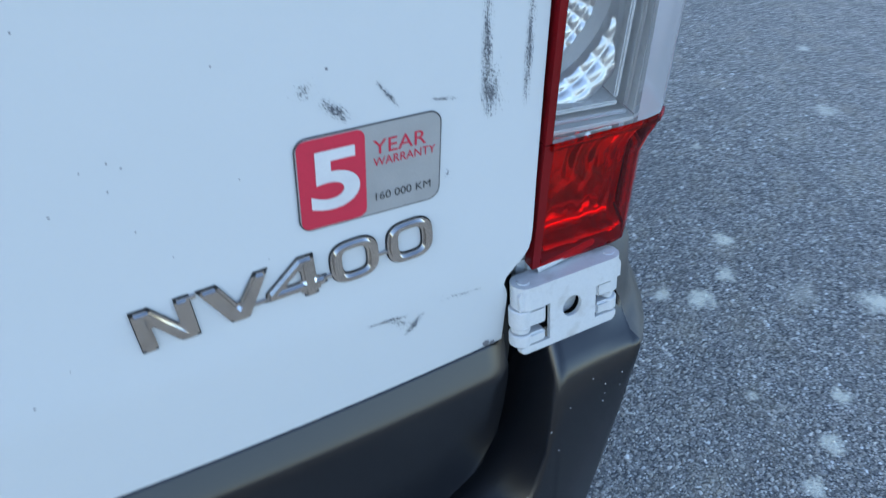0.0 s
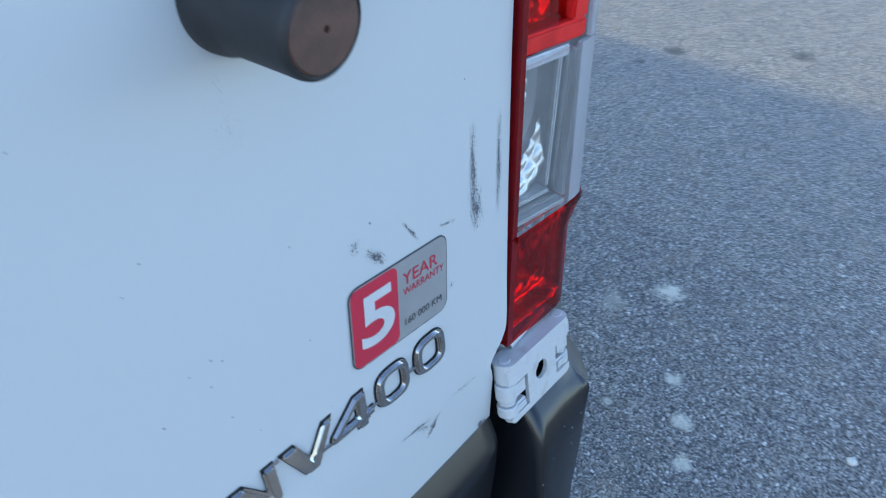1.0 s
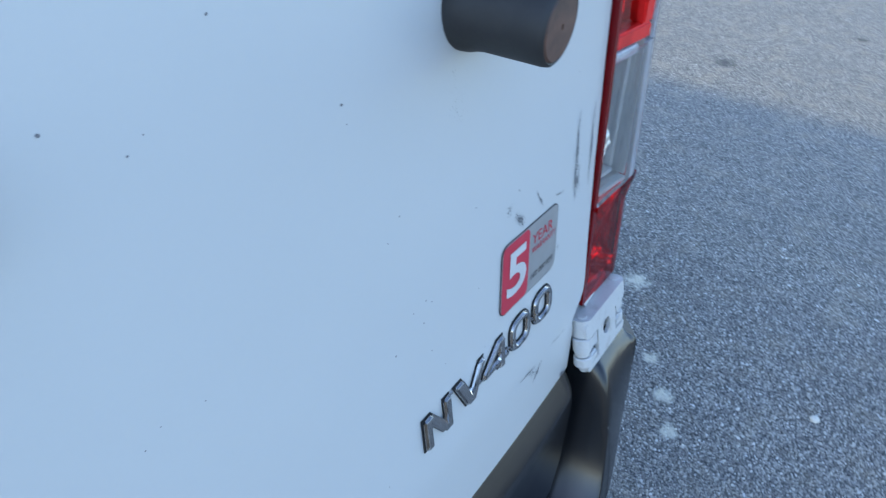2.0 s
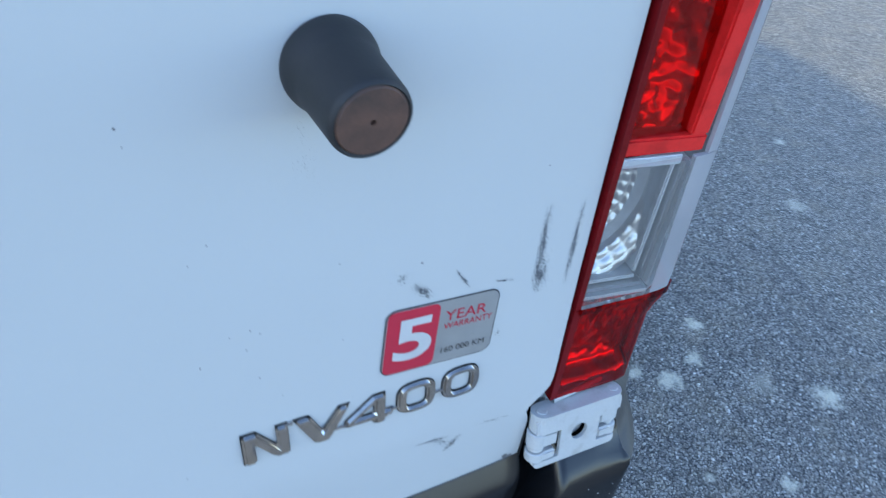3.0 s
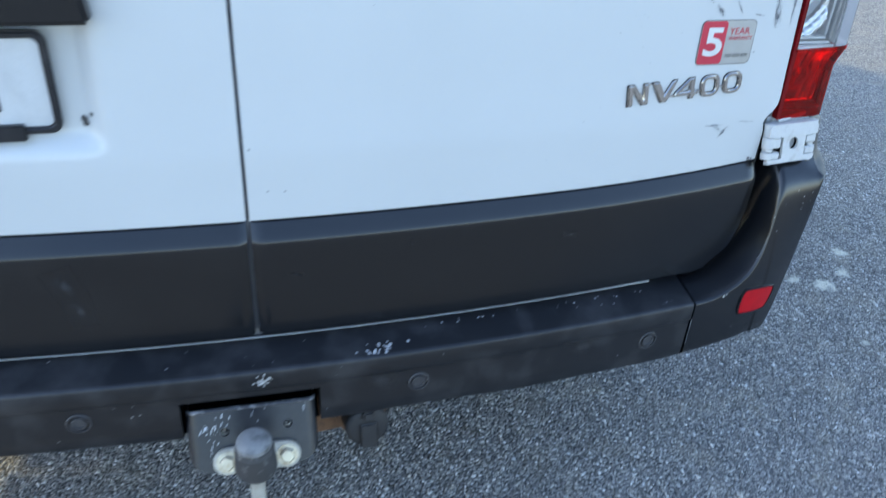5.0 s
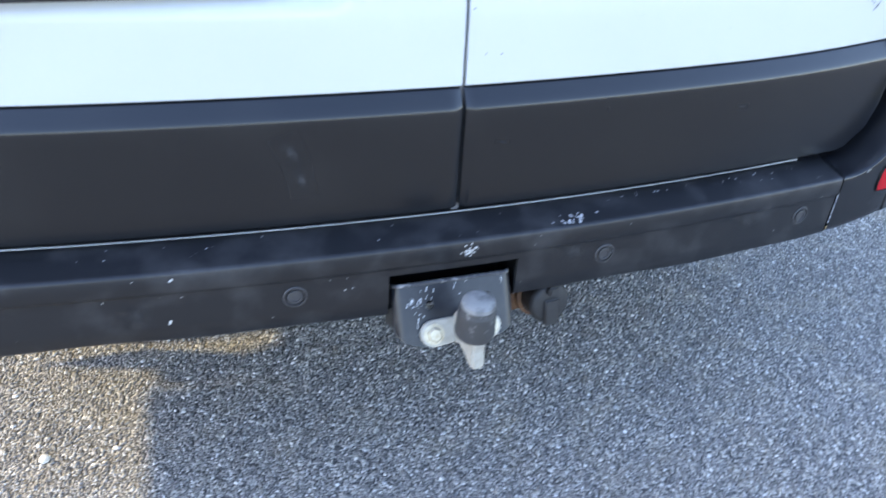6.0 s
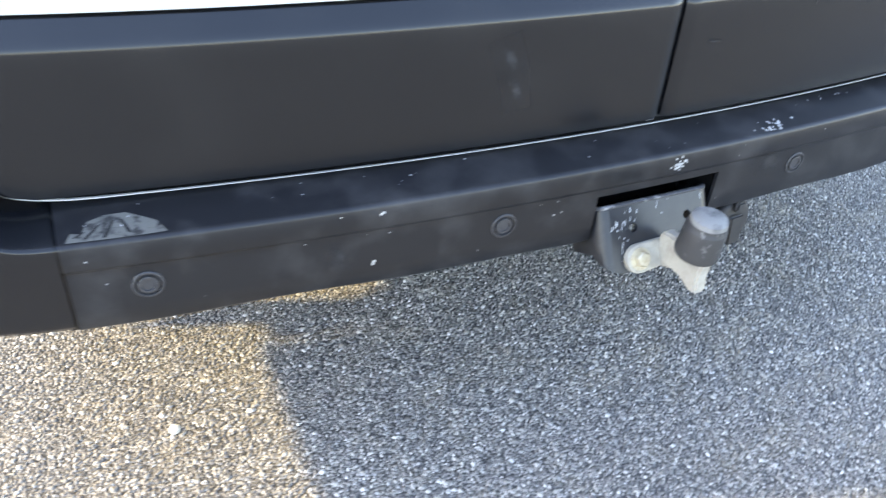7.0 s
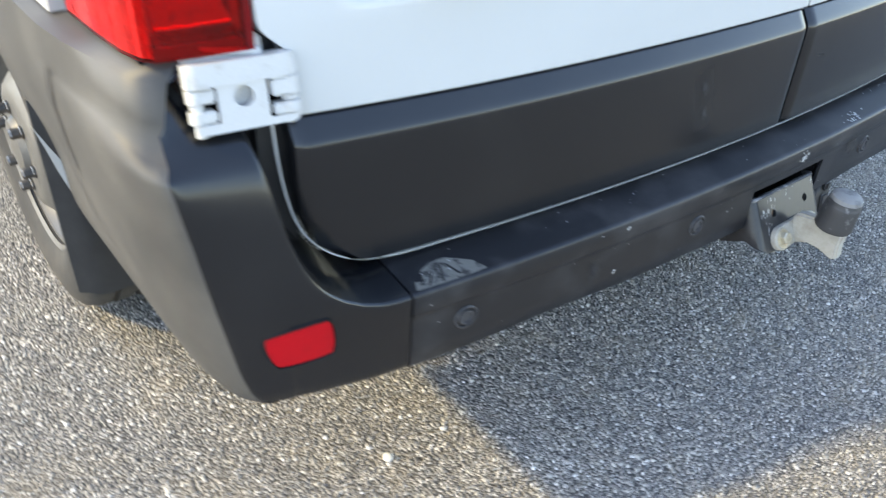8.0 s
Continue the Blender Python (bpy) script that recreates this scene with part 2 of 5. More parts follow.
def ground_material(name, stones):
    m, t, p, _ = nodes_of(name)
    geo = t.nodes.new("ShaderNodeNewGeometry")
    pos = geo.outputs["Position"]
    wobble = noise_tex(t, 45.0, 4, 0.65)
    patch = noise_tex(t, 1.3, 4, 0.6)
    crumb = noise_tex(t, 190.0, 3, 0.7)
    if stones:
        tone = geo.outputs["Random Per Island"]
        relief = noise_tex(t, 420.0, 3)
    else:
        v = t.nodes.new("ShaderNodeTexVoronoi")
        v.inputs["Scale"].default_value = 205.0
        t.links.new(pos, v.inputs["Vector"])
        sep = t.nodes.new("ShaderNodeSeparateColor")
        t.links.new(v.outputs["Color"], sep.inputs[0])
        tone = sep.outputs[0]
        relief = math_node(t, "SUBTRACT", 1.0, v.outputs["Distance"])
    cr = t.nodes.new("ShaderNodeValToRGB")
    els = cr.color_ramp.elements
    els[0].position, els[0].color = 0.0, (0.110, 0.104, 0.098, 1)
    els[1].position, els[1].color = 1.0, (0.80, 0.77, 0.72, 1)
    for at, c in ((0.30, (0.222, 0.207, 0.184)), (0.62, (0.365, 0.338, 0.294)), (0.88, (0.51, 0.475, 0.415)), (0.965, (0.64, 0.605, 0.54))):
        e = els.new(at)
        e.color = (*c, 1)
    t.links.new(tone, cr.inputs[0])
    c = cr.outputs[0]
    if not stones:
        gap = ramp(t, v.outputs["Distance"], 0.35, 0.75)
        c = mix_colour(t, gap, c, (0.045, 0.044, 0.042))
    c = mix_colour(t, math_node(t, "MULTIPLY", ramp(t, patch, 0.35, 0.7), 0.30), c, (0.13, 0.128, 0.122))
    tan = noise_tex(t, 9.0, 3)
    c = mix_colour(t, math_node(t, "MULTIPLY", ramp(t, tan, 0.5, 0.75), 0.25), c, (0.40, 0.33, 0.22))
    for spots, colour in ((SPLASHES, (0.74, 0.69, 0.555)), (TARS, (0.025, 0.025, 0.026))):
        total = None
        for s in spots:
            d = t.nodes.new("ShaderNodeVectorMath")
            d.operation = "DISTANCE"
            t.links.new(pos, d.inputs[0])
            d.inputs[1].default_value = (s[0], s[1], 0)
            k = math_node(t, "MULTIPLY_ADD", d.outputs["Value"], -1.0 / s[2], 1.0)
            k = math_node(t, "ADD", k, math_node(t, "MULTIPLY", math_node(t, "SUBTRACT", wobble, 0.5), 2.2))
            k = math_node(t, "MULTIPLY", ramp(t, k, 0.1, 0.7), s[3] if len(s) > 3 else 0.8)
            k = math_node(t, "MULTIPLY", k, ramp(t, crumb, 0.22, 0.46))
            total = k if total is None else math_node(t, "MAXIMUM", total, k)
        c = mix_colour(t, total, c, colour)
    t.links.new(c, p.inputs["Base Color"])
    p.inputs["Roughness"].default_value = 0.46 if stones else 0.7
    bump_to(t, p, relief, 0.5 if stones else 0.9, 0.0012 if stones else 0.004)
    return m


ASPHALT = ground_material("asphalt", False)
CHIPPING = ground_material("asphalt_chippings", True)


# ---- building helpers ----
def part(name, bm, material, parent=None, label="", smooth=40):
    bmesh.ops.recalc_face_normals(bm, faces=bm.faces[:])
    me = bpy.data.meshes.new(name)
    bm.to_mesh(me)
    bm.free()
    me.materials.append(material)
    if smooth:
        me.shade_smooth()
        me.set_sharp_from_angle(angle=radians(smooth))
    ob = new(name, me)
    ob.parent = parent
    if label:
        tagged(ob, label)
    return ob


def grid(fn, nu, nv):
    """A sheet of nu by nv cells: fn(u, v) with u and v from 0 to 1 gives each corner."""
    bm = bmesh.new()
    vs = [[bm.verts.new(fn(i / nu, j / nv)) for i in range(nu + 1)] for j in range(nv + 1)]
    for j in range(nv):
        for i in range(nu):
            bm.faces.new((vs[j][i], vs[j][i + 1], vs[j + 1][i + 1], vs[j + 1][i]))
    return bm


def thicken(bm, off):
    """Gives an open sheet a rim: its border is drawn back by off and closed with a back."""
    edges = [e for e in bm.edges if e.is_boundary]
    r = bmesh.ops.extrude_edge_only(bm, edges=edges)
    bmesh.ops.translate(bm, vec=off, verts=[g for g in r["geom"] if isinstance(g, bmesh.types.BMVert)])
    return bm


def soft_edges(bm, width, segments=2, angle=50):
    es = [e for e in bm.edges if len(e.link_faces) == 2 and e.calc_face_angle(0) > radians(angle)]
    bmesh.ops.bevel(bm, geom=es, offset=width, segments=segments, affect="EDGES", clamp_overlap=True)
    return bm


def block(x0, x1, y0, y1, z0, z1, bevel=0.0, segments=2):
    bm = bmesh.new()
    bmesh.ops.create_cube(bm, size=1)
    for v in bm.verts:
        v.co = Vector(((x0 + x1) / 2 + v.co.x * (x1 - x0), (y0 + y1) / 2 + v.co.y * (y1 - y0), (z0 + z1) / 2 + v.co.z * (z1 - z0)))
    if bevel:
        bmesh.ops.bevel(bm, geom=bm.edges[:], offset=bevel, segments=segments, affect="EDGES", clamp_overlap=True)
    return bm


def slab(outline, depth, holes=(), bevel=0.0, segments=2):
    """A plate in the x-z plane from y = 0 back to y = depth, with holes through it."""
    bm = bmesh.new()
    edges = []
    for loop in (outline, *holes):
        vs = [bm.verts.new((x, 0, z)) for x, z in loop]
        edges += [bm.edges.new((vs[i], vs[(i + 1) % len(vs)])) for i in range(len(vs))]
    bmesh.ops.triangle_fill(bm, edges=edges, use_beauty=True, use_dissolve=False)
    r = bmesh.ops.extrude_face_region(bm, geom=bm.faces[:])
    bmesh.ops.translate(bm, vec=(0, depth, 0), verts=[g for g in r["geom"] if isinstance(g, bmesh.types.BMVert)])
    bmesh.ops.recalc_face_normals(bm, faces=bm.faces[:])
    if bevel:
        soft_edges(bm, bevel, segments, 40)
    return bm


def turned(profile, n=40, axis="y"):
    """A body of revolution: profile of (radius, place along the axis)."""
    bm = bmesh.new()
    rings = []
    for r, a in profile:
        ring = []
        if r < 1e-6:
            v = bm.verts.new((0, a, 0))
            ring = [v] * n
        else:
            ring = [bm.verts.new((r * math.cos(k * math.tau / n), a, r * math.sin(k * math.tau / n))) for k in range(n)]
        rings.append(ring)
    for a, b in zip(rings, rings[1:]):
        for k in range(n):
            vs = []
            for v in (a[k], a[(k + 1) % n], b[(k + 1) % n], b[k]):
                if v not in vs:
                    vs.append(v)
            if len(vs) > 2:
                bm.faces.new(vs)
    if axis != "y":
        turn = Matrix.Rotation(radians(90), 4, "X") if axis == "z" else Matrix.Rotation(radians(-90), 4, "Z")
        bm.transform(turn)
    return bm


def moved(bm, m):
    bm.transform(m)
    return bm


def round_rect(x0, x1, z0, z1, r, n=6):
    pts = []
    for cx, cz, a0 in ((x1 - r, z1 - r, 0), (x0 + r, z1 - r, 90), (x0 + r, z0 + r, 180), (x1 - r, z0 + r, 270)):
        for k in range(n + 1):
            a = radians(a0 + 90 * k / n)
            pts.append((cx + r * math.cos(a), cz + r * math.sin(a)))
    return pts


def circle(cx, cz, r, n=24):
    return [(cx + r * math.cos(k * math.tau / n), cz + r * math.sin(k * math.tau / n)) for k in range(n)]


def lerp_table(table, x):
    if x <= table[0][0]:
        return table[0][1]
    for (a, va), (b, vb) in zip(table, table[1:]):
        if x <= b:
            return va + (vb - va) * (x - a) / (b - a)
    return table[-1][1]


def smooth01(v):
    v = min(1.0, max(0.0, v))
    return v * v * (3 - 2 * v)


# ---- the place ----
bm = bmesh.new()
bmesh.ops.create_grid(bm, x_segments=2, y_segments=2, size=400)
ground = part("ground", bm, ASPHALT)
tagged(ground, "grey asphalt with pale chippings and splashes of dried paint", "ground", kind="structure")


def chippings(name, x0, x1, y0, y1, cell, seed, parent, share=0.92, grow=1.0, mat=None):
    """Small flat-topped stones bedded in the asphalt."""
    rng = np.random.default_rng(seed)
    nx, ny = int((x1 - x0) / cell), int((y1 - y0) / cell)
    gx, gy = np.meshgrid(np.arange(nx), np.arange(ny))
    cx = x0 + (gx.ravel() + 0.5 + rng.uniform(-0.42, 0.42, nx * ny)) * cell
    cy = y0 + (gy.ravel() + 0.5 + rng.uniform(-0.42, 0.42, nx * ny)) * cell
    keep = rng.uniform(size=nx * ny) < share
    cx, cy = cx[keep], cy[keep]
    n = len(cx)
    size = grow * cell * np.clip(rng.lognormal(-0.72, 0.40, n), 0.16, 0.95)
    high = rng.uniform(0.0006, 0.0034, n)
    turn = rng.uniform(0, 6.28, n)
    ang = turn[:, None] + np.arange(5)[None] * math.tau / 5 + rng.uniform(-0.35, 0.35, (n, 5))
    rad = size[:, None] * rng.uniform(0.6, 1.3, (n, 5))
    flat = rng.uniform(0.45, 1.0, n)
    dx, dy = rad * np.cos(ang), rad * np.sin(ang) * flat[:, None]
    ca, sa = np.cos(turn)[:, None], np.sin(turn)[:, None]
    dx, dy = dx * ca - dy * sa, dx * sa + dy * ca
    co = np.zeros((n, 10, 3), dtype=np.float32)
    co[:, :5, 0], co[:, :5, 1], co[:, :5, 2] = cx[:, None] + dx, cy[:, None] + dy, -0.001
    co[:, 5:, 0], co[:, 5:, 1] = cx[:, None] + dx * 0.72, cy[:, None] + dy * 0.72
    co[:, 5:, 2] = high[:, None] + rng.uniform(-0.0005, 0.0005, (n, 5))
    pieces = [(k, (k + 1) % 5, 5 + (k + 1) % 5, 5 + k) for k in range(5)]
    loops = np.array([i for q in pieces for i in q] + [5, 6, 7, 8, 9])
    li = (loops[None] + (np.arange(n) * 10)[:, None]).ravel().astype(np.int32)
    counts = np.tile(np.array([4, 4, 4, 4, 4, 5]), n)
    starts = np.concatenate(([0], np.cumsum(counts)[:-1])).astype(np.int32)
    me = bpy.data.meshes.new(name)
    me.vertices.add(n * 10)
    me.vertices.foreach_set("co", co.ravel())
    me.loops.add(len(li))
    me.loops.foreach_set("vertex_index", li)
    me.polygons.add(len(counts))
    me.polygons.foreach_set("loop_start", starts)
    me.update(calc_edges=True)
    me.validate()
    me.materials.append(mat or CHIPPING)
    ob = new(name, me)
    ob.parent = parent
    return tagged(ob, kind="stuff")


# ---- the van ----
van = tagged(new("van"), "white panel van with scuffed rear door and black bumper", "van")


RISE = [(0.50, -0.0066), (0.72, 0.0), (0.806, 0.0024), (0.818, 0.0030), (0.887, 0.0100), (1.0, 0.0195), (1.17, 0.034), (1.95, 0.10)]
BOW = [(0.50, 0.083), (0.72, 0.083), (0.80, 0.083), (0.884, 0.082), (0.97, 0.081), (1.08, 0.078), (1.17, 0.074), (1.95, 0.05)]


def door_y(x, z):
    """The doors' outer skin: a little bowed, leaning forward above a soft crease."""
    return -0.043 + lerp_table(RISE, z) + x * x * lerp_table(BOW, z)


def door_bottom(x):
    return 0.7170 + 0.003 * abs(x) + (0.085 if x > 0 else 0.03) * max(0.0, abs(x) - 0.5) ** 2


EDGE = [(0.70, 0.858), (0.783, 0.861), (0.790, 0.866), (0.798, 0.876), (0.806, 0.885), (0.814, 0.889), (0.83, 0.890), (1.3, 0.888), (1.9, 0.86)]


def seam(z):
    return 0.0185 - 0.002 * (z - 0.52)


def recess(x, z):
    """How far the number plate's bay lies back."""
    f = smooth01((-0.148 - x) / 0.022) * smooth01((x + 0.80) / 0.022) * smooth01((z - 0.828) / 0.024) * smooth01((1.14 - z) / 0.02)
    return 0.017 * f


def dish(x, z):
    """The hand hollow behind the door handle."""
    d = ((x - 0.225) / 0.085) ** 2 + ((z - 1.165) / 0.052) ** 2
    return 0.014 * smooth01((1.0 - d) / 0.75)


def make_door(name, side, label):
    door = tagged(new(name), label)
    door.parent = van

    def skin(u, v):
        z = 0.7170 + (1.95 - 0.7170) * (v ** 1.6)
        e = lerp_table(EDGE, z) + (0.010 * (1 - smooth01((z - 0.765) / 0.035)) if side > 0 else 0.0)
        x0, x1 = (seam(z) + 0.0022, e) if side > 0 else (-e, seam(z) - 0.0030)
        x = x0 + (x1 - x0) * u
        zz = max(z, door_bottom(x)) if v > 0 else door_bottom(x)
        zz = door_bottom(x) + (z - 0.7170) * (1.95 - door_bottom(x)) / (1.95 - 0.7170)
        return (x, door_y(x, zz) + (dish(x, zz) if side > 0 else recess(x, zz)), zz)

    bm = grid(skin, 90, 100)
    thicken(bm, (0, 0.028, 0))
    rim = [e for e in bm.edges if len(e.link_faces) == 2 and e.calc_face_angle(0) > radians(50)]
    bmesh.ops.bevel(bm, geom=rim, offset=0.0036, segments=3, affect="EDGES", clamp_overlap=True)
    part("door_skin", bm, WHITE, door)
    return door


door_right = make_door("right_door", 1, "white rear door with scuff marks, chrome badge and a sticker")
door_left = make_door("left_door", -1, "white rear door with a recessed number plate")


def clad_y(x, z):
    return door_y(x, 0.72) - 0.0145 + 0.03 * max(0.0, 0.60 - z) * 0.2


CLAD_EDGE = [(0.524, 0.785), (0.528, 0.81), (0.538, 0.833), (0.555, 0.852), (0.58, 0.866), (0.62, 0.8735), (0.67, 0.875), (0.76, 0.874)]
# share of the height, and how far the face has drawn back there: a soft knee into the sloping top
CLAD_ROWS = [(0.0, 0.020), (0.0, 0.004), (0.006, 0.0005), (0.03, 0.0), (0.2, 0.0), (0.4, 0.0), (0.6, 0.0), (0.75, 0.0), (0.80, 0.0)]
for k in range(1, 23):
    rise = k / 22
    slope = rise * 0.167 - 0.030
    CLAD_ROWS.append((0.825 + 0.167 * rise, 0.0172 * (slope + math.sqrt(slope * slope + 0.00035)) / (0.137 + math.sqrt(0.137 ** 2 + 0.00035))))
CLAD_ROWS += [(0.997, 0.0190), (1.0, 0.023)]


def make_cladding(side, parent):
    """The moulded black panel along the foot of a door, with a sloping top."""
    def skin(u, v):
        k = round(v * (len(CLAD_ROWS) - 1))
        f, back = CLAD_ROWS[k]
        z = 0.524 + f * (door_bottom(0.4) - 0.004 - 0.524)
        e = lerp_table(CLAD_EDGE, z) - (0.009 if side < 0 else 0.0)
        x0, x1 = (seam(z) + 0.0025, e) if side > 0 else (-e, seam(z) - 0.0035)
        x = x0 + (x1 - x0) * u
        top = door_bottom(x) - 0.003
        z = 0.524 + f * (top - 0.524)
        end = min(abs(x - x0), abs(x1 - x))
        roll = 0.006 * (1 - min(1.0, end / 0.008)) ** 2
        return (x, clad_y(x, z) + back + roll, z)

    bm = grid(skin, 80, len(CLAD_ROWS) - 1)
    thicken(bm, (0, 0.02, 0))
    return part("cladding", bm, PLASTIC, parent, "satin black moulded plastic lower panel")


make_cladding(1, door_right)
make_cladding(-1, door_left)

# rubber in the joint between the doors, and the white flange round the door opening
bm = grid(lambda u, v: (seam(0.5 + 1.45 * v) - 0.006 + 0.012 * u, door_y(0, max(0.6, 0.5 + 1.45 * v)) + 0.010, 0.5 + 1.45 * v), 1, 20)
part("door_seal", thicken(bm, (0, 0.01, 0)), JOINT, door_right)


def body_flange(s):
    """The edge of the white body that shows as a thin line between doors and bumper."""
    path = [(0.0, 0.5125), (0.3, 0.5127), (0.6, 0.5137), (0.70, 0.5150), (0.778, 0.5195), (0.822, 0.5360), (0.848, 0.560), (0.864, 0.588), (0.873, 0.622), (0.880, 0.668), (0.883, 0.715), (0.885, 0.765)]

    if s > 0:
        path = path[:4]

    # rounded: corners cut twice
    for _ in range(3):
        cut = [path[0]]
        for (x0, z0), (x1, z1) in zip(path, path[1:]):
            cut += [(0.75 * x0 + 0.25 * x1, 0.75 * z0 + 0.25 * z1), (0.25 * x0 + 0.75 * x1, 0.25 * z0 + 0.75 * z1)]
        path = cut + [path[-1]]

    def fn(u, v):
        i = min(round(u * (len(path) - 1)), len(path) - 2)
        x, z = path[i] if u < 1.0 else path[-1]
        dx, dz = path[i + 1][0] - path[i][0], path[i + 1][1] - path[i][1]
        n = math.hypot(dx, dz)
        w = (v - 0.5) * (0.0008 + 0.0011 * smooth01((x - 0.5) / 0.3))
        return (s * (x - dz / n * w), door_y(x, 0.72) - 0.0045 - 0.0025 * smooth01((x - 0.66) / 0.08) + 0.0100 * smooth01((x - 0.79) / 0.08), z + dx / n * w)

    return part("body_flange", thicken(grid(fn, len(path) - 1, 1), (0, 0.003, 0)), WHITE, van, "white painted body edge in the joint")


body_flange(1)
body_flange(-1)


# ---- bumper ----
def bump_y(x):
    return -0.113 + 0.08 * x * x + 1.35 * max(0.0, abs(x) - 0.86) ** 2


bumper = tagged(new("rear_bumper"), "black plastic rear bumper with step, scraped and speckled with paint")
bumper.parent = van
# section: how far behind the lip, height
SECTION = [(0.10, 0.385), (0.03, 0.3755), (0.010, 0.3775), (0.0055, 0.383), (0.0045, 0.41), (0.0042, 0.435), (0.0040, 0.4500), (0.0040, 0.4600), (0.0034, 0.4625), (0.0004, 0.4650), (-0.0006, 0.4675), (-0.0002, 0.485), (0.0004, 0.4940),
           (0.0016, 0.4970), (0.0040, 0.4988), (0.009, 0.4996), (0.03, 0.5030), (0.055, 0.5070), (0.075, 0.511), (0.11, 0.513)]
CUT0, CUT1, CUT_TOP = -0.105, 0.1045, 0.4500


def wave(x, z):
    """The lower edge of the old bumper sags a little between its fixings."""
    return 0.002 * math.sin(x * 9) + 0.0012 * math.sin(x * 23 + 1) if z < 0.43 else 0.0


xs = [-0.7622 + k * (CUT0 + 0.7622) / 24 for k in range(25)] + [CUT0 + (CUT1 - CUT0) * k / 8 for k in range(1, 9)] + [CUT1 + (0.7622 - CUT1) * k / 24 for k in range(1, 25)]
bm = bmesh.new()
rows = [[bm.verts.new((x, bump_y(x) + b, z + wave(x, z))) for x in xs] for b, z in SECTION]
for j in range(len(SECTION) - 1):
    for i in range(len(xs) - 1):
        if SECTION[j + 1][1] <= CUT_TOP + 0.0001 and CUT0 - 1e-4 < xs[i] and xs[i + 1] < CUT1 + 1e-4:
            continue
        bm.faces.new((rows[j][i], rows[j][i + 1], rows[j + 1][i + 1], rows[j + 1][i]))
bmesh.ops.delete(bm, geom=[v for v in bm.verts if not v.link_faces], context="VERTS")
thicken(bm, (0, 0.006, 0))
part("centre_section", bm, BUMPER_TOP, bumper)

LIP = [(0.766, 0.4985), (0.785, 0.4990), (0.803, 0.5015), (0.828, 0.510), (0.852, 0.524), (0.870, 0.5395), (0.882, 0.5565), (0.8915, 0.576), (0.899, 0.598), (0.905, 0.625), (0.9095, 0.655), (0.9125, 0.69)]
HUB_Y, HUB_Z, ARCH = 0.95, 0.345, 0.515


CREASE = [(0.376, 0.938), (0.395, 0.953), (0.44, 0.963), (0.50, 0.9725), (0.54, 0.979), (0.60, 0.9875), (0.66, 0.9955), (0.695, 1.0005), (0.71, 1.003)]


def end_y(x, z):
    """The bumper end's rear face: beside the door opening it leans forward towards the shelf."""
    x = abs(x)
    top = -0.019 + 0.17 * max(0.0, x - 0.912)
    lean = max(0.0, top - bump_y(x)) * smooth01((x - 0.82) / 0.07)
    round_top = 0.009 * max(0.0, (z - 0.662) / 0.038) ** 2 * smooth01((x - 0.885) / 0.03)
    return bump_y(x) + lean * smooth01((z - 0.50) / 0.22) * 1.03 + min(round_top, 0.009)


def corner_x(z):
    return lerp_table(CREASE, z)


def arch_y(z, r):
    return HUB_Y - math.sqrt(max(0.0, r * r - (z - HUB_Z) ** 2))


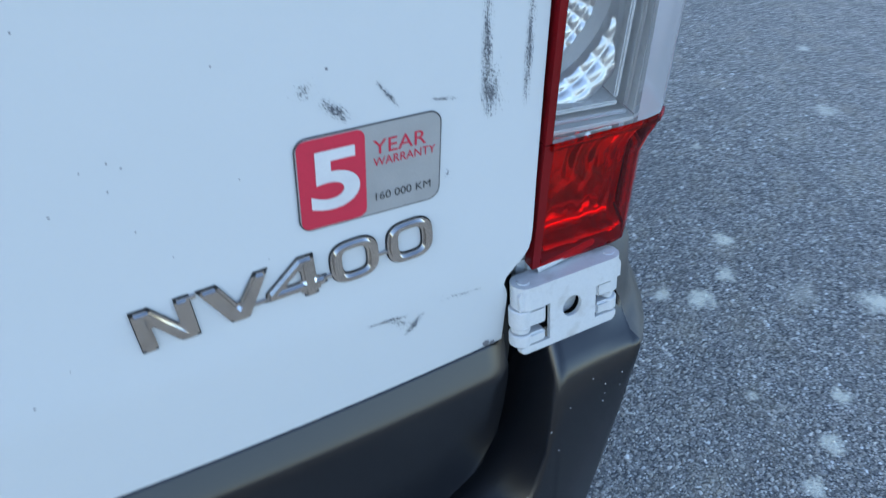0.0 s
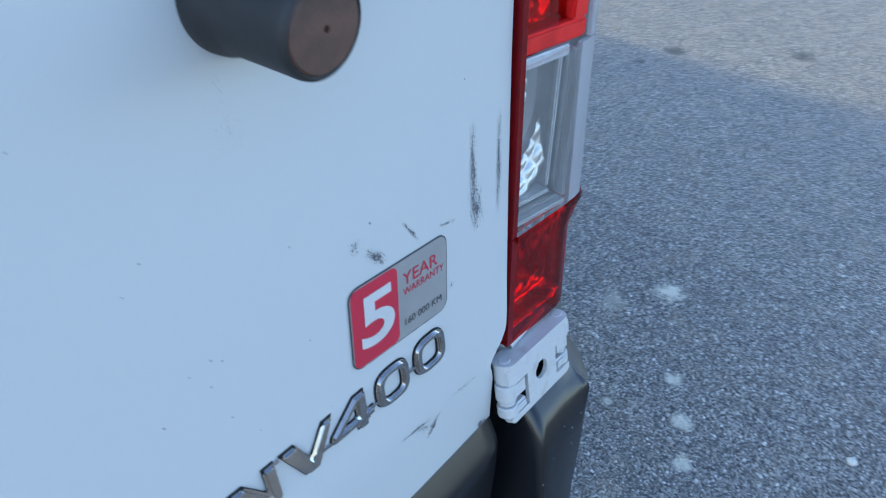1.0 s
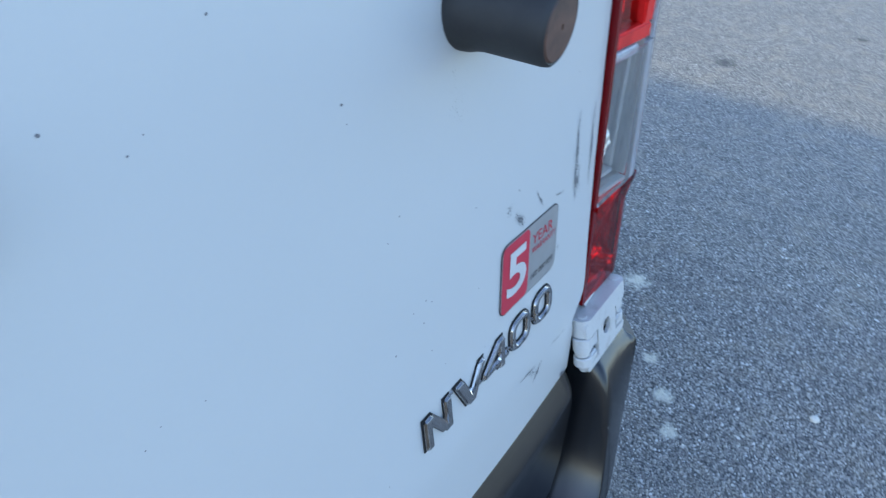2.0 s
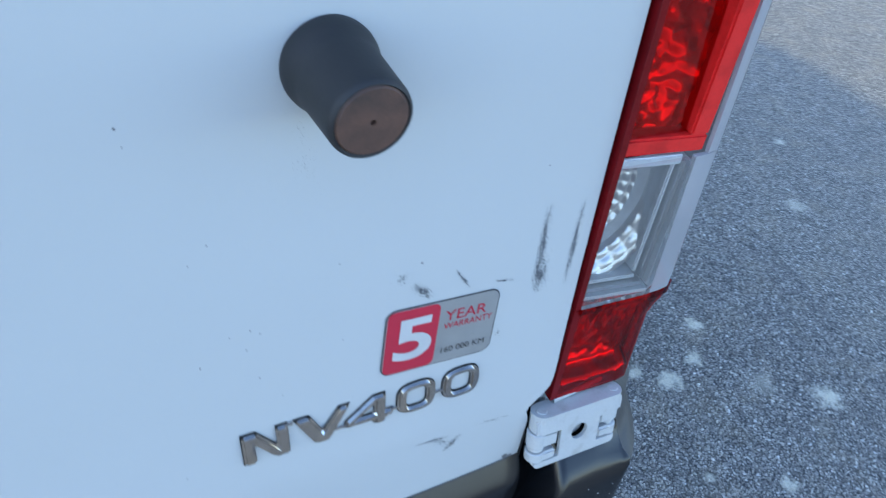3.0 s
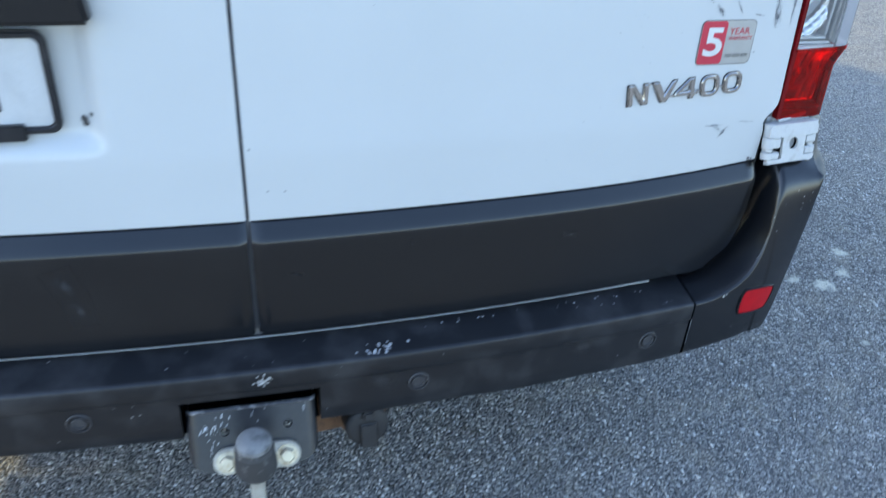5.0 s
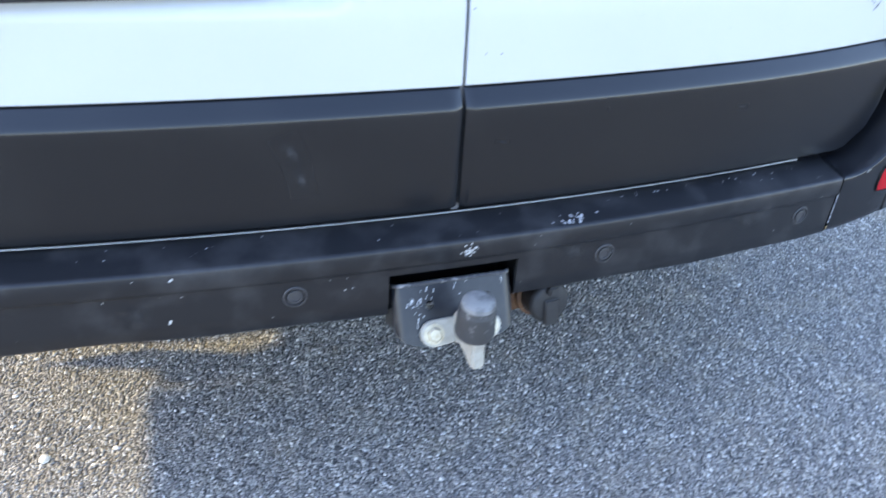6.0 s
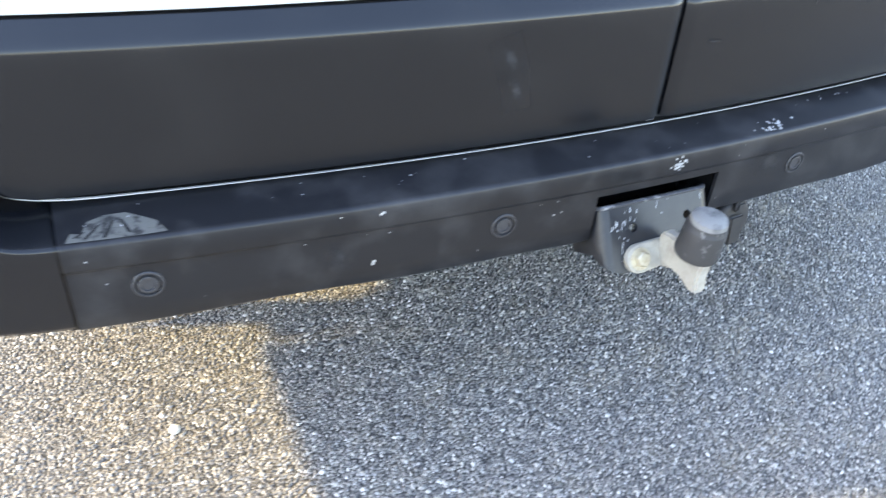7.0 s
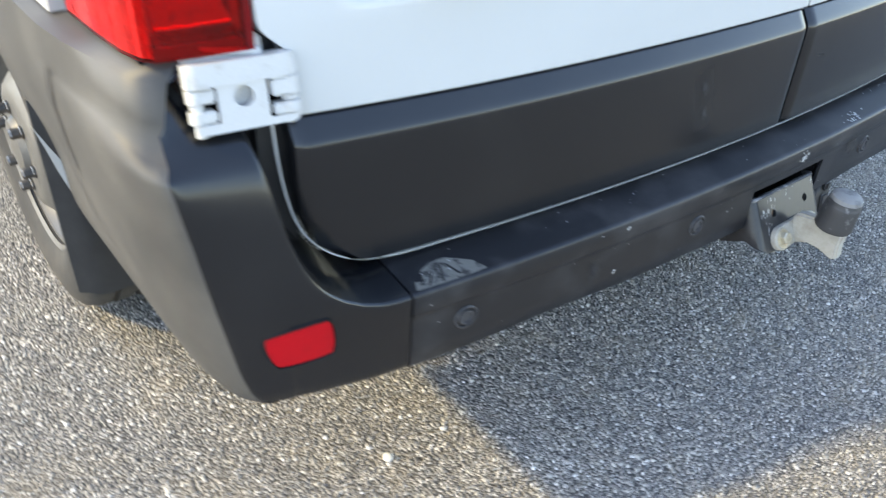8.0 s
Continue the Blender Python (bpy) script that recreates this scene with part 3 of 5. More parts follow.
def bumper_corner(s):
    """The end of the bumper: rises beside the door to a sloping shelf under the hinge, turns the corner and runs to the wheel arch."""
    n = 14
    heights = [0.388 + (0.693 - 0.388) * k / n for k in range(n + 1)]
    columns = []

    def shelf(x, f):
        y = end_y(x, 0.70)
        back = max(0.036, 0.012 + 0.034 * f - y)
        lift = 0.05 * smooth01((f - 0.5) / 0.4)
        return [(x, y + 0.0018, 0.6985), (x - 0.0005, y + 0.0065, 0.7030), (x - 0.002 * f, y + 0.5 * back, 0.7150), (x - 0.004 * f, y + 0.9 * back, 0.7265), (x - 0.006 * f, y + back, 0.738 + lift), (x - 0.006 * f - 0.002, y + back + 0.03, 0.745 + lift)]

    for k in range(27):
        x = 0.766 + (0.9135 - 0.766) * k / 26
        top = lerp_table(LIP, x)
        col = [(x, bump_y(x) + 0.03, 0.376), (x, bump_y(x) + 0.008, 0.379)]
        for k in range(n + 1):
            z = 0.388 + (top - 0.004 - 0.388) * k / n
            col.append((x, end_y(x, z) + 0.002 * (1 - k / n), z))
        rise = smooth01((x - 0.80) / 0.09)
        # direction from the lip in towards the door opening
        dx, dz = -0.010 * rise, 0.006 * (1 - rise) + 0.005
        y = end_y(x, top)
        inner = [(x + dx * 0.02, y + 0.0012, top - 0.0010), (x + dx * 0.08, y + 0.0045, top + dz * 0.06), (x + dx * 0.40, y + 0.024, top + dz * 0.40), (x + dx * 0.75, y + 0.045, top + dz * 0.75), (x + dx * 0.9, y + 0.057, top + dz * 0.9), (x + dx - 0.022 * rise, y + 0.112, top + dz)]
        w = smooth01((x - 0.9065) / 0.007)
        col += [tuple(a * (1 - w) + b * w for a, b in zip(p, q)) for p, q in zip(inner, shelf(x, 0.0))]
        columns.append(col)
    for f in (0.03, 0.07, 0.13, 0.20, 0.30, 0.42, 0.56, 0.70, 0.84, 0.95, 1.0):
        col = []
        for z in [0.376, 0.379] + heights:
            x = 0.914 + f * (corner_x(z) - 0.914)
            col.append((x, end_y(x, z) + (0.03 if z < 0.377 else 0.008 if z < 0.38 else 0), z))
        columns.append(col + shelf(0.914 + f * (corner_x(0.70) - 0.914), f))
    rear = len(columns)
    side = [(0.0050, 0.0048), (0.014, 0.0150), (0.022, 0.028), (0.029, 0.047), (0.034, 0.075), (0.037, 0.115), (0.038, 0.17), (0.0385, 0.24), (0.0385, 0.32), (0.0385, 0.40), (0.0385, None)]
    for dx, dy in side:
        col = []
        for z in [0.376, 0.379] + heights:
            cx = corner_x(z)
            lim = arch_y(z, ARCH)
            y = lim if dy is None else min(bump_y(cx) + dy, lim - 0.004)
            inward = 0.03 if z < 0.377 else 0.006 if z < 0.38 else 0.0
            swell = 0.96 + 0.04 * smooth01((z - 0.39) / 0.12)
            # drawn in at the wheel arch, below its middle
            if dy is None or dy > 0.35:
                swell -= 0.24 * max(0.0, 1 - ((z - 0.545) / 0.075) ** 2)
            col.append((cx + dx * swell - inward, y, z))
        cx = corner_x(0.70)
        d = 0.45 if dy is None else dy
        step = 0.020 * (1 - smooth01((d - 0.03) / 0.22))
        # the step runs up along the side
        climb = 0.034 * smooth01(d / 0.11)
        for z, k in ((0.6980, 0.0), (0.7030, 0.50), (0.716, 0.85), (0.735, 0.95), (0.789, 1.0)):
            z += climb * (0.789 - z) / 0.091
            lim = arch_y(z, ARCH)
            y = lim if dy is None else min(bump_y(cx) + dy + 0.036 * k * (1 - smooth01(d / 0.07)), lim - 0.004)
            col.append((cx + dx - step * k, y, z))
        col.append((col[-1][0] - 0.045, col[-1][1] + 0.010 * (1 - smooth01(d / 0.07)), 0.7965))
        columns.append(col)
    bm = bmesh.new()
    vs = [[bm.verts.new((s * x, y, z)) for x, y, z in col] for col in columns]
    for k, (a, b) in enumerate(zip(vs, vs[1:])):
        for j in range(len(a) - 1):
            f = bm.faces.new((a[j], b[j], b[j + 1], a[j + 1]))
            # side faces take the paler plastic: dust plus sunlight put into the colour
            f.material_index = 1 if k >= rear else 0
    # the lower edge rises a little towards the corner
    for v in bm.verts:
        if v.co.z < 0.46:
            v.co.z += (0.003 + 0.012 * smooth01((abs(v.co.x) - 0.78) / 0.14)) * (0.46 - v.co.z) / 0.084
    # worn round: the shelf runs softly into the lip and the side
    for reach in (1.06, 0.985, 0.985, 0.985):
        bmesh.ops.smooth_vert(bm, verts=[v for v in bm.verts if v.co.z > 0.64 and 0.890 < abs(v.co.x) < reach and v.co.y < 0.14 and not v.is_boundary], factor=0.5, use_axis_x=True, use_axis_y=True, use_axis_z=True)
    ob = part("end_section", bm, PLASTIC, bumper, "satin black end piece, its side paler with dust and painted-in sunlight", 70)
    ob.data.materials.append(DUSTY_LIT)


for s in (-1, 1):
    bumper_corner(s)


for s in (-1, 1):
    bm = grid(lambda u, v: (s * (0.760 + 0.010 * u), bump_y(0.765) + 0.0035 + SECTION[2 + round(v * 17)][0], SECTION[2 + round(v * 17)][1] - 0.002), 1, 17)
    part("joint_strip", bm, PLASTIC, bumper)


def side_joint(s, a, b):
    """A dark joint line on the bumper's side, from height and depth a to b."""
    def fn(u, v):
        y, z = a[0] + (b[0] - a[0]) * u + (v - 0.5) * 0.007, a[1] + (b[1] - a[1]) * u
        return (s * (corner_x(z) + 0.0402), y + 0.010 * math.sin(math.pi * u), z)
    part("side_joint", grid(fn, 12, 1), RUBBER, bumper, "dark joint line")


for s in (-1, 1):
    side_joint(s, (0.226, 0.745), (0.262, 0.600))


def on_bumper(x, z):
    return lerp_table([(zz, b) for b, zz in SECTION[2:13]], z) + bump_y(x)


def sensor(x, z):
    y = on_bumper(x, z)
    prof = [(0.0180, 0.002), (0.0178, -0.0014), (0.0170, -0.0022), (0.0150, -0.0022), (0.0140, 0.0060), (0.0116, 0.0060), (0.0112, -0.0026), (0.0094, -0.0032), (0.0080, -0.0028), (0.0076, -0.0010), (0.0, -0.0010)]
    bm = moved(turned(prof, 36), pose(x, y, z, 0, 0, 9 * x))
    return part("parking_sensor", bm, SENSOR, bumper, "round black parking sensor")


for x in (-0.682, -0.246, 0.262, 0.682):
    sensor(x, 0.434)


def reflector(s):
    """A red reflector let into the bumper end."""
    def at(u, v, grow=1.0, lift=0.0):
        u, v = 0.5 + (u - 0.5) * grow, 0.5 + (v - 0.5) * (1.7 * grow - 0.7)
        u, v = u + 0.42 * abs(v - 0.5) ** 3 * (1 - 2 * u), v + 0.30 * abs(u - 0.5) ** 3 * (1 - 2 * v)
        top = (0.868 + 0.078 * u, 0.506 - 0.010 * u)
        low = (0.865 + 0.069 * u, 0.4545 - 0.004 * u)
        x, z = low[0] + (top[0] - low[0]) * v, low[1] + (top[1] - low[1]) * v
        return (s * x, bump_y(x) + lift, z)

    bm = thicken(grid(lambda u, v: at(u, v, 1.0, -0.0012), 12, 6), (0, 0.005, 0))
    soft_edges(bm, 0.0009)
    ob = part("reflector", bm, REFLEX, van, "red plastic reflector")
    for u0, u1, v0, v1 in ((0, 1, 0, 0), (0, 1, 1, 1), (0, 0, 0, 1), (1, 1, 0, 1)):
        def edge(u, v):
            k = ((1.10, 0.0008), (1.085, -0.0020), (1.035, -0.0020), (1.01, 0.0008))[round(v * 3)]
            return at(u0 + (u1 - u0) * u, v0 + (v1 - v0) * u, *k)
        part("rim", grid(edge, 12, 3), PLASTIC, ob)


for s in (-1, 1):
    reflector(s)


# ---- lamps ----
PLAN = [(0.0, 0.0), (0.035, 0.003), (0.07, 0.006), (0.093, 0.0085), (0.107, 0.0125), (0.118, 0.0230), (0.126, 0.052), (0.130, 0.11), (0.132, 0.20)]


def lens_point(q, z, lift=0.0):
    """A point of the lamp's face; q runs from the door round the corner to the van's side."""
    k = min(max(q, 0.0), 1.0) * (len(PLAN) - 1)
    i = min(int(k), len(PLAN) - 2)
    f = k - i
    x = PLAN[i][0] * (1 - f) + PLAN[i + 1][0] * f
    y = PLAN[i][1] * (1 - f) + PLAN[i + 1][1] * f
    narrow = 0.875 + 0.125 * smooth01((z - 0.886) / 0.026)
    x = 0.8935 + x * narrow - 0.03 * max(0.0, z - 1.2)
    return Vector((x, 0.0270 + 0.045 * (z - 0.8) + y + lift, z))


def tail_lamp(s):
    lamp = tagged(new("tail_lamp"), "red and clear tail lamp cluster")
    lamp.parent = van

    def sheet(name, mat, q0, q1, z0, z1, nu, nv, lift=0.0, label="", deep=0.004, parent=lamp, cut=None):
        def fn(u, v):
            p = lens_point(q0 + (q1 - q0) * u, z0 + (z1 - z0) * v, lift)
            return (s * p.x, p.y, p.z)
        bm = grid(fn, nu, nv)
        thicken(bm, (-s * 0.001, deep, 0))
        return part(name, bm, mat, parent, label)

    # lens panels
    sheet("lens_border", DARK_RED, 0.0, 0.030, 0.799, 0.917, 3, 14, 0.0, "black-red lens border", 0.012)
    sheet("lower_red_lens", RED_LENS, 0.031, 1.0, 0.799, 0.9155, 40, 14, 0.0, "deep red lower lens")
    sheet("inner_red_edge", DARK_RED, 0.0, 0.022, 0.918, 1.60, 3, 30, 0.0, "dark red lens border", 0.012)
    sheet("clear_lens", CLEAR_LENS, 0.022, 0.318, 0.9185, 1.0670, 20, 14, -0.0006, "clear middle lens")
    sheet("upper_red_lens", RED_LENS, 0.022, 0.395, 1.0690, 1.60, 24, 30, -0.0012, "bright red upper lens", 0.008)
    sheet("side_lens", FROST_LENS, 0.398, 1.0, 1.0690, 1.60, 20, 26, 0.0, "clear outer lens strip", 0.004)
    sheet("side_lens_low", FROST_LENS, 0.320, 1.0, 0.9185, 1.0680, 20, 10, 0.0, "clear outer lens strip", 0.004)
    # chrome bowl of pillow facets in rings round the bulb
    def bowl(u, v):
        ring, spoke = 11.0, 20.0
        r = 0.004 + 0.104 * u
        a = radians(-118 + 215 * v)
        x = min(0.9615, max(0.9025, 0.897 + r * math.cos(a) * 0.80))
        z = min(1.0590, max(0.9300, 1.022 + r * math.sin(a)))
        deep = 0.092 - 3.0 * min(r, 0.1) ** 2
        if u < 0.60 or u > 0.74:
            deep -= 0.0017 * abs(math.sin(math.pi * u * ring)) * abs(math.sin(math.pi * v * spoke))
        else:
            deep += 0.004
        return (s * x, deep, z)
    ob = part("bowl", grid(bowl, 88, 160), MIRROR, lamp, "faceted chrome reflector bowl", 60)
    ob.data.materials.append(HOUSING)
    for p in ob.data.polygons:
        p.material_index = 1 if 0.59 < (p.index % 88) / 88 < 0.73 else 0
    bm = block(s * 0.9025, s * 0.9625, 0.097, 0.099, 0.929, 1.0605)
    part("bowl_back", bm, FROST, lamp)
    # stepped bezel on the bowl's outer and lower sides
    for k, (dx, dz) in enumerate(((0.0, 0.0), (0.007, 0.006), (0.013, 0.011))):
        bm = block(0.9655 + dx - 0.002, 0.9655 + dx + 0.002, 0.047 + 0.005 * (2 - k), 0.085, 0.932 - dz, 1.0595, 0.0012)
        if s < 0:
            bm.transform(Matrix.Diagonal((-1, 1, 1, 1)))
        part("bezel", bm, FROST if k != 1 else MIRROR, lamp)
        bm = block(0.904, 0.9655 + dx, 0.044 + 0.005 * (2 - k), 0.085, 0.929 - dz - 0.002, 0.929 - dz + 0.002, 0.0012)
        if s < 0:
            bm.transform(Matrix.Diagonal((-1, 1, 1, 1)))
        part("bezel", bm, FROST if k != 1 else MIRROR, lamp)
    bm = block(0.902, 0.968, 0.052, 0.08, 1.0575, 1.0670, 0.001)
    if s < 0:
        bm.transform(Matrix.Diagonal((-1, 1, 1, 1)))
    part("bezel", bm, FROST, lamp)

    def back(name, mat, x0, x1, z0, z1, y0, depth, nx, nz, rough, seed):
        """A lumpy mirror at the back of a lamp chamber."""
        def fn(u, v):
            x, z = x0 + (x1 - x0) * u, z0 + (z1 - z0) * v
            lump = noise.noise(Vector((x * 95, z * 95, seed))) + 0.5 * noise.noise(Vector((x * 210, z * 210, seed + 3)))
            return (s * x, y0 + depth * math.sin(math.pi * u) * min(1.0, 6 * v, 6 * (1 - v)) + rough * lump, z)
        return part(name, grid(fn, nx, nz), mat, lamp, "", 60)

    back("chamber_mirror", RED_MIRROR, 0.899, 0.966, 1.0870, 1.55, 0.066, 0.026, 26, 150, 0.0042, 3)
    def trough(u, v):
        """The hollow mirror of the lower chamber: its foot looks up, its fluted top looks down."""
        z = 0.8105 + 0.1025 * v
        deep = 0.004 + 0.017 * smooth01(v / 0.13) - 0.009 * v
        flute = 0.0020 * smooth01((v - 0.55) / 0.2) * (math.sin(u * 40) + 0.5 * math.sin(u * 67 + 1))
        lump = 0.0012 * noise.noise(Vector((u * 9, v * 5, 2.0)))
        p = lens_point(0.050 + 0.425 * u, z, deep + flute + lump)
        return (s * p.x, p.y, p.z)
    part("chamber_mirror", grid(trough, 90, 40), RED_TROUGH, lamp, "fluted hollow red mirror", 70)

    def behind(name, mat, q0, q1, z0, z1, lift0, lift1, nu, label=""):
        """A face inside the lower chamber that follows the lens, further in at its top or foot."""
        def fn(u, v):
            p = lens_point(q0 + (q1 - q0) * u, z0 + (z1 - z0) * v, lift0 + (lift1 - lift0) * v)
            return (s * p.x, p.y, p.z)
        return part(name, grid(fn, nu, 6), mat, lamp, label, 60)

    behind("chamber_side", RED_BACK, 0.475, 0.52, 0.8115, 0.912, 0.022, 0.016, 6)
    behind("chamber_foot", DARK_RED, 0.04, 0.52, 0.800, 0.8115, 0.002, 0.004, 12)
    # edge of the lens that stands out between the red and the clear part
    sheet("lens_ridge", RED_LENS, 0.02, 0.62, 0.9125, 0.9175, 20, 2, -0.0022, "", 0.004)
    sheet("side_mirror", RED_BACK, 0.52, 0.99, 0.803, 0.912, 14, 8, 0.0, "", 0.001)
    lamp.children[-1].location = (-s * 0.010, 0.012, 0)
    # red rim of the upper chamber
    for x0, x1, z0, z1 in ((0.898, 0.984, 1.0705, 1.0865), (0.9655, 0.984, 1.0865, 1.58)):
        bm = block(x0, x1, 0.050, 0.085, z0, z1, 0.002)
        if s < 0:
            bm.transform(Matrix.Diagonal((-1, 1, 1, 1)))
        part("chamber_rim", bm, RED_BACK, lamp)
    # housing behind
    def tub(u, v):
        q = lens_point(u, 0.800 + 0.80 * v, 0)
        inset = 0.075 if 0.0 < u < 1.0 else 0.005
        return (s * (q.x - (0.018 if u > 0.4 else 0.0) - (0.012 if u > 0.55 else 0)), min(q.y + inset, 0.21), q.z)
    part("housing", grid(tub, 16, 12), HOUSING, lamp, "grey lamp housing")
    return lamp


for s in (-1, 1):
    tail_lamp(s)


# ---- door hinges ----
def arc(cx, cz, r, a0, a1, n=5):
    return [(cx + r * math.cos(radians(a0 + (a1 - a0) * k / n)), cz + r * math.sin(radians(a0 + (a1 - a0) * k / n))) for k in range(n + 1)]


def hinge(s):
    h = tagged(new("door_hinge"), "white painted strap hinge with a round hole")
    h.parent = van
    tilt = pose(0.9255 if s > 0 else 0.9150, 0.019, 0.7603, -11, 0, 7) @ Matrix.Diagonal((0.975 if s > 0 else 1.01, 1, 1.035, 1))
    if s < 0:
        tilt = Matrix.Diagonal((-1, 1, 1, 1)) @ tilt
    # strap outline with a bay for the knuckles at either end
    out = arc(0.045, 0.024, 0.008, 90, 0) + [(0.053, 0.0125), (0.0265, 0.0125), (0.0265, -0.0215), (0.050, -0.0215)] + arc(0.044, -0.025, 0.006, 0, -90)
    out += arc(-0.046, -0.025, 0.007, -90, -180) + [(-0.053, -0.0245), (-0.0225, -0.0245), (-0.0225, 0.0125), (-0.053, 0.0125)] + arc(-0.046, 0.024, 0.008, 180, 90)
    bm = slab(out, 0.0045, [circle(0.001, 0.000, 0.0098)], 0.0016, 3)
    part("strap", moved(bm, tilt @ Matrix.Translation((0, -0.010, 0))), HINGE_WHITE, h, "", 35)
    # thick rounded upper edge
    bm = slab(round_rect(-0.0545, 0.0545, -0.0122, 0.0120, 0.0115, 10), 0.0215, (), 0.0038, 4)
    bm.transform(Matrix(((1, 0, 0, 0), (0, 0, 1, 0), (0, -1, 0, 0.0340), (0, 0, 0, 1))))
    part("upper_rib", moved(bm, tilt), HINGE_WHITE, h, "", 50)
    for x, y, r, z0, z1 in ((-0.0475, -0.0012, 0.0102, -0.0058, 0.0118), (-0.0470, -0.0008, 0.0086, -0.0120, -0.0064), (-0.0475, -0.0012, 0.0102, -0.0240, -0.0126), (0.0455, -0.0005, 0.0092, -0.0020, 0.0115), (0.0450, 0.0002, 0.0070, -0.0080, -0.0028), (0.0455, -0.0005, 0.0092, -0.0208, -0.0088)):
        bm = turned([(0, z0), (r - 0.001, z0), (r, z0 + 0.001), (r, z1 - 0.001), (r - 0.001, z1), (0, z1)], 22, "z")
        part("barrel", moved(bm, tilt @ pose(x, y, 0)), HINGE_WHITE, h, "", 35)
    for x0, x1, y0, z0, z1 in ((-0.0480, -0.0265, -0.0108, -0.0118, 0.0058), (-0.0480, -0.0268, -0.0106, 0.0126, 0.0240), (0.0278, 0.0455, -0.0096, -0.0118, 0.0022), (0.0280, 0.0455, -0.0094, 0.0088, 0.0208)):
        part("knuckle", moved(block(x0, x1, y0, 0.008, -z1, -z0, 0.0022, 3), tilt), HINGE_WHITE, h, "", 35)
    for x in (-0.044, 0.045):
        bm = turned([(0, 0.0348), (0.0050, 0.0348), (0.0056, 0.0342), (0.0056, -0.0335), (0.0038, -0.0342), (0, -0.0342)], 20, "z")
        part("pin", moved(bm, tilt @ Matrix.Translation((x, -0.001, 0))), HINGE_WHITE, h)
    # dark plate behind the hole, and the white bracket above the strap
    bm = turned([(0, 0), (0.0125, 0), (0.0125, 0.004), (0, 0.004)], 20)
    part("hole_floor", moved(bm, tilt @ Matrix.Translation((0.001, 0.0015, 0.0))), HINGE_WHITE, h)
    # near-black sheet paints the shade in the gap beside the knuckles
    bm = block(-0.050, 0.050, 0.0102, 0.016, -0.030, 0.030, 0.002)
    part("back_plate", moved(bm, tilt), GAP_SHADE, h, "black sheet standing in for the shade behind the strap")
    bm = block(-0.030, 0.050, 0.010, 0.022, 0.020, 0.052, 0.003, 3)
    part("bracket", moved(bm, tilt), HINGE_WHITE, h, "white bracket under the lamp")
    bm = turned([(0.0048, 0), (0.0048, 0.058), (0.0030, 0.062), (0, 0.062)], 14, "x")
    part("arm", moved(bm, tilt @ pose(-0.026, 0.008, 0.036, 0, -9, 0)), HINGE_WHITE, h, "dull white hinge arm")
    return h


for s in (-1, 1):
    hinge(s)


# ---- body behind the doors ----
# the roof falls gently towards the cab
ROOF = [(0.07, 2.26), (1.1, 2.25), (2.2, 2.13), (3.0, 2.03), (3.10, 1.99), (3.95, 1.28), (4.80, 1.05), (4.97, 0.80)]

body = tagged(new("body"), "white panel van body")
body.parent = van
for s in (-1, 1):
    # corner post behind hinge and lamp
    bm = block(s * 0.886, s * 0.955, 0.040, 0.10, 0.757, 0.80)
    part("corner_post", bm, WHITE, body)
    bm = grid(lambda u, v: (s * (0.852 + 0.04 * u), door_y(0.87, max(0.72, 0.52 + 1.38 * v)) + 0.026, 0.52 + 1.38 * v), 2, 20)
    part("door_gap_seal", thicken(bm, (0, 0.02, 0)), RUBBER, body, "black rubber in the door joint")

    # side panel with wheel arches cut out
    def panel(u, v):
        y = 0.07 + 4.90 * u
        low = 0.36
        for cy in (HUB_Y, HUB_Y + 3.18):
            if abs(y - cy) < 0.512:
                low = max(low, HUB_Z + math.sqrt(0.512 ** 2 - (y - cy) ** 2))
        low = lerp_table([(0.07, 1.59), (0.215, 1.58), (0.225, 0.795), (0.49, 0.795), (0.50, low)], y) if y < 0.5 else low
        high = lerp_table(ROOF, y)
        z = low + (high - low) * v
        return (s * (1.022 - 0.10 * smooth01((z - 1.2) / 1.2)), y, z)
    part("side_panel", thicken(grid(panel, 196, 8), (-s * 0.02, 0, 0)), WHITE, body, "", 30)

    # arch trim between bumper end and wheel
    def trim(u, v):
        a = radians(8 + 70 * u)
        r = 0.438 + (ARCH - 0.004 - 0.438) * v
        z = HUB_Z + r * math.sin(a)
        y = HUB_Y - r * math.cos(a)
        return (s * (corner_x(min(z, 0.72)) + 0.019 - 0.008 * (1 - v) ** 2), y, z)
    part("arch_trim", thicken(grid(trim, 18, 5), (-s * 0.015, 0, 0)), PLASTIC, body, "black plastic wheel arch trim")

    # white body edge between the arch trim and the mud flap
    edge = [(1.032, 0.577), (1.0165, 0.540), (1.001, 0.507), (0.9964, 0.500), (1.002, 0.462), (1.012, 0.497), (1.0215, 0.538)]
    part("arch_edge", moved(slab([(s * x, z) for x, z in edge], 0.004), pose(0, 0.464, 0)), WHITE, body, "white body edge at the wheel arch")

    def flap(u, v):
        x = 0.80 + 0.222 * u
        z = 0.250 + 0.012 * smooth01((u - 0.8) / 0.2) + 0.33 * v
        return (s * x, 0.486 + 0.018 * v + 0.012 * smooth01((u - 0.85) / 0.15), z)
    part("mud_flap", thicken(grid(flap, 16, 8), (0, 0.008, 0)), RUBBER, body, "black rubber mud flap")

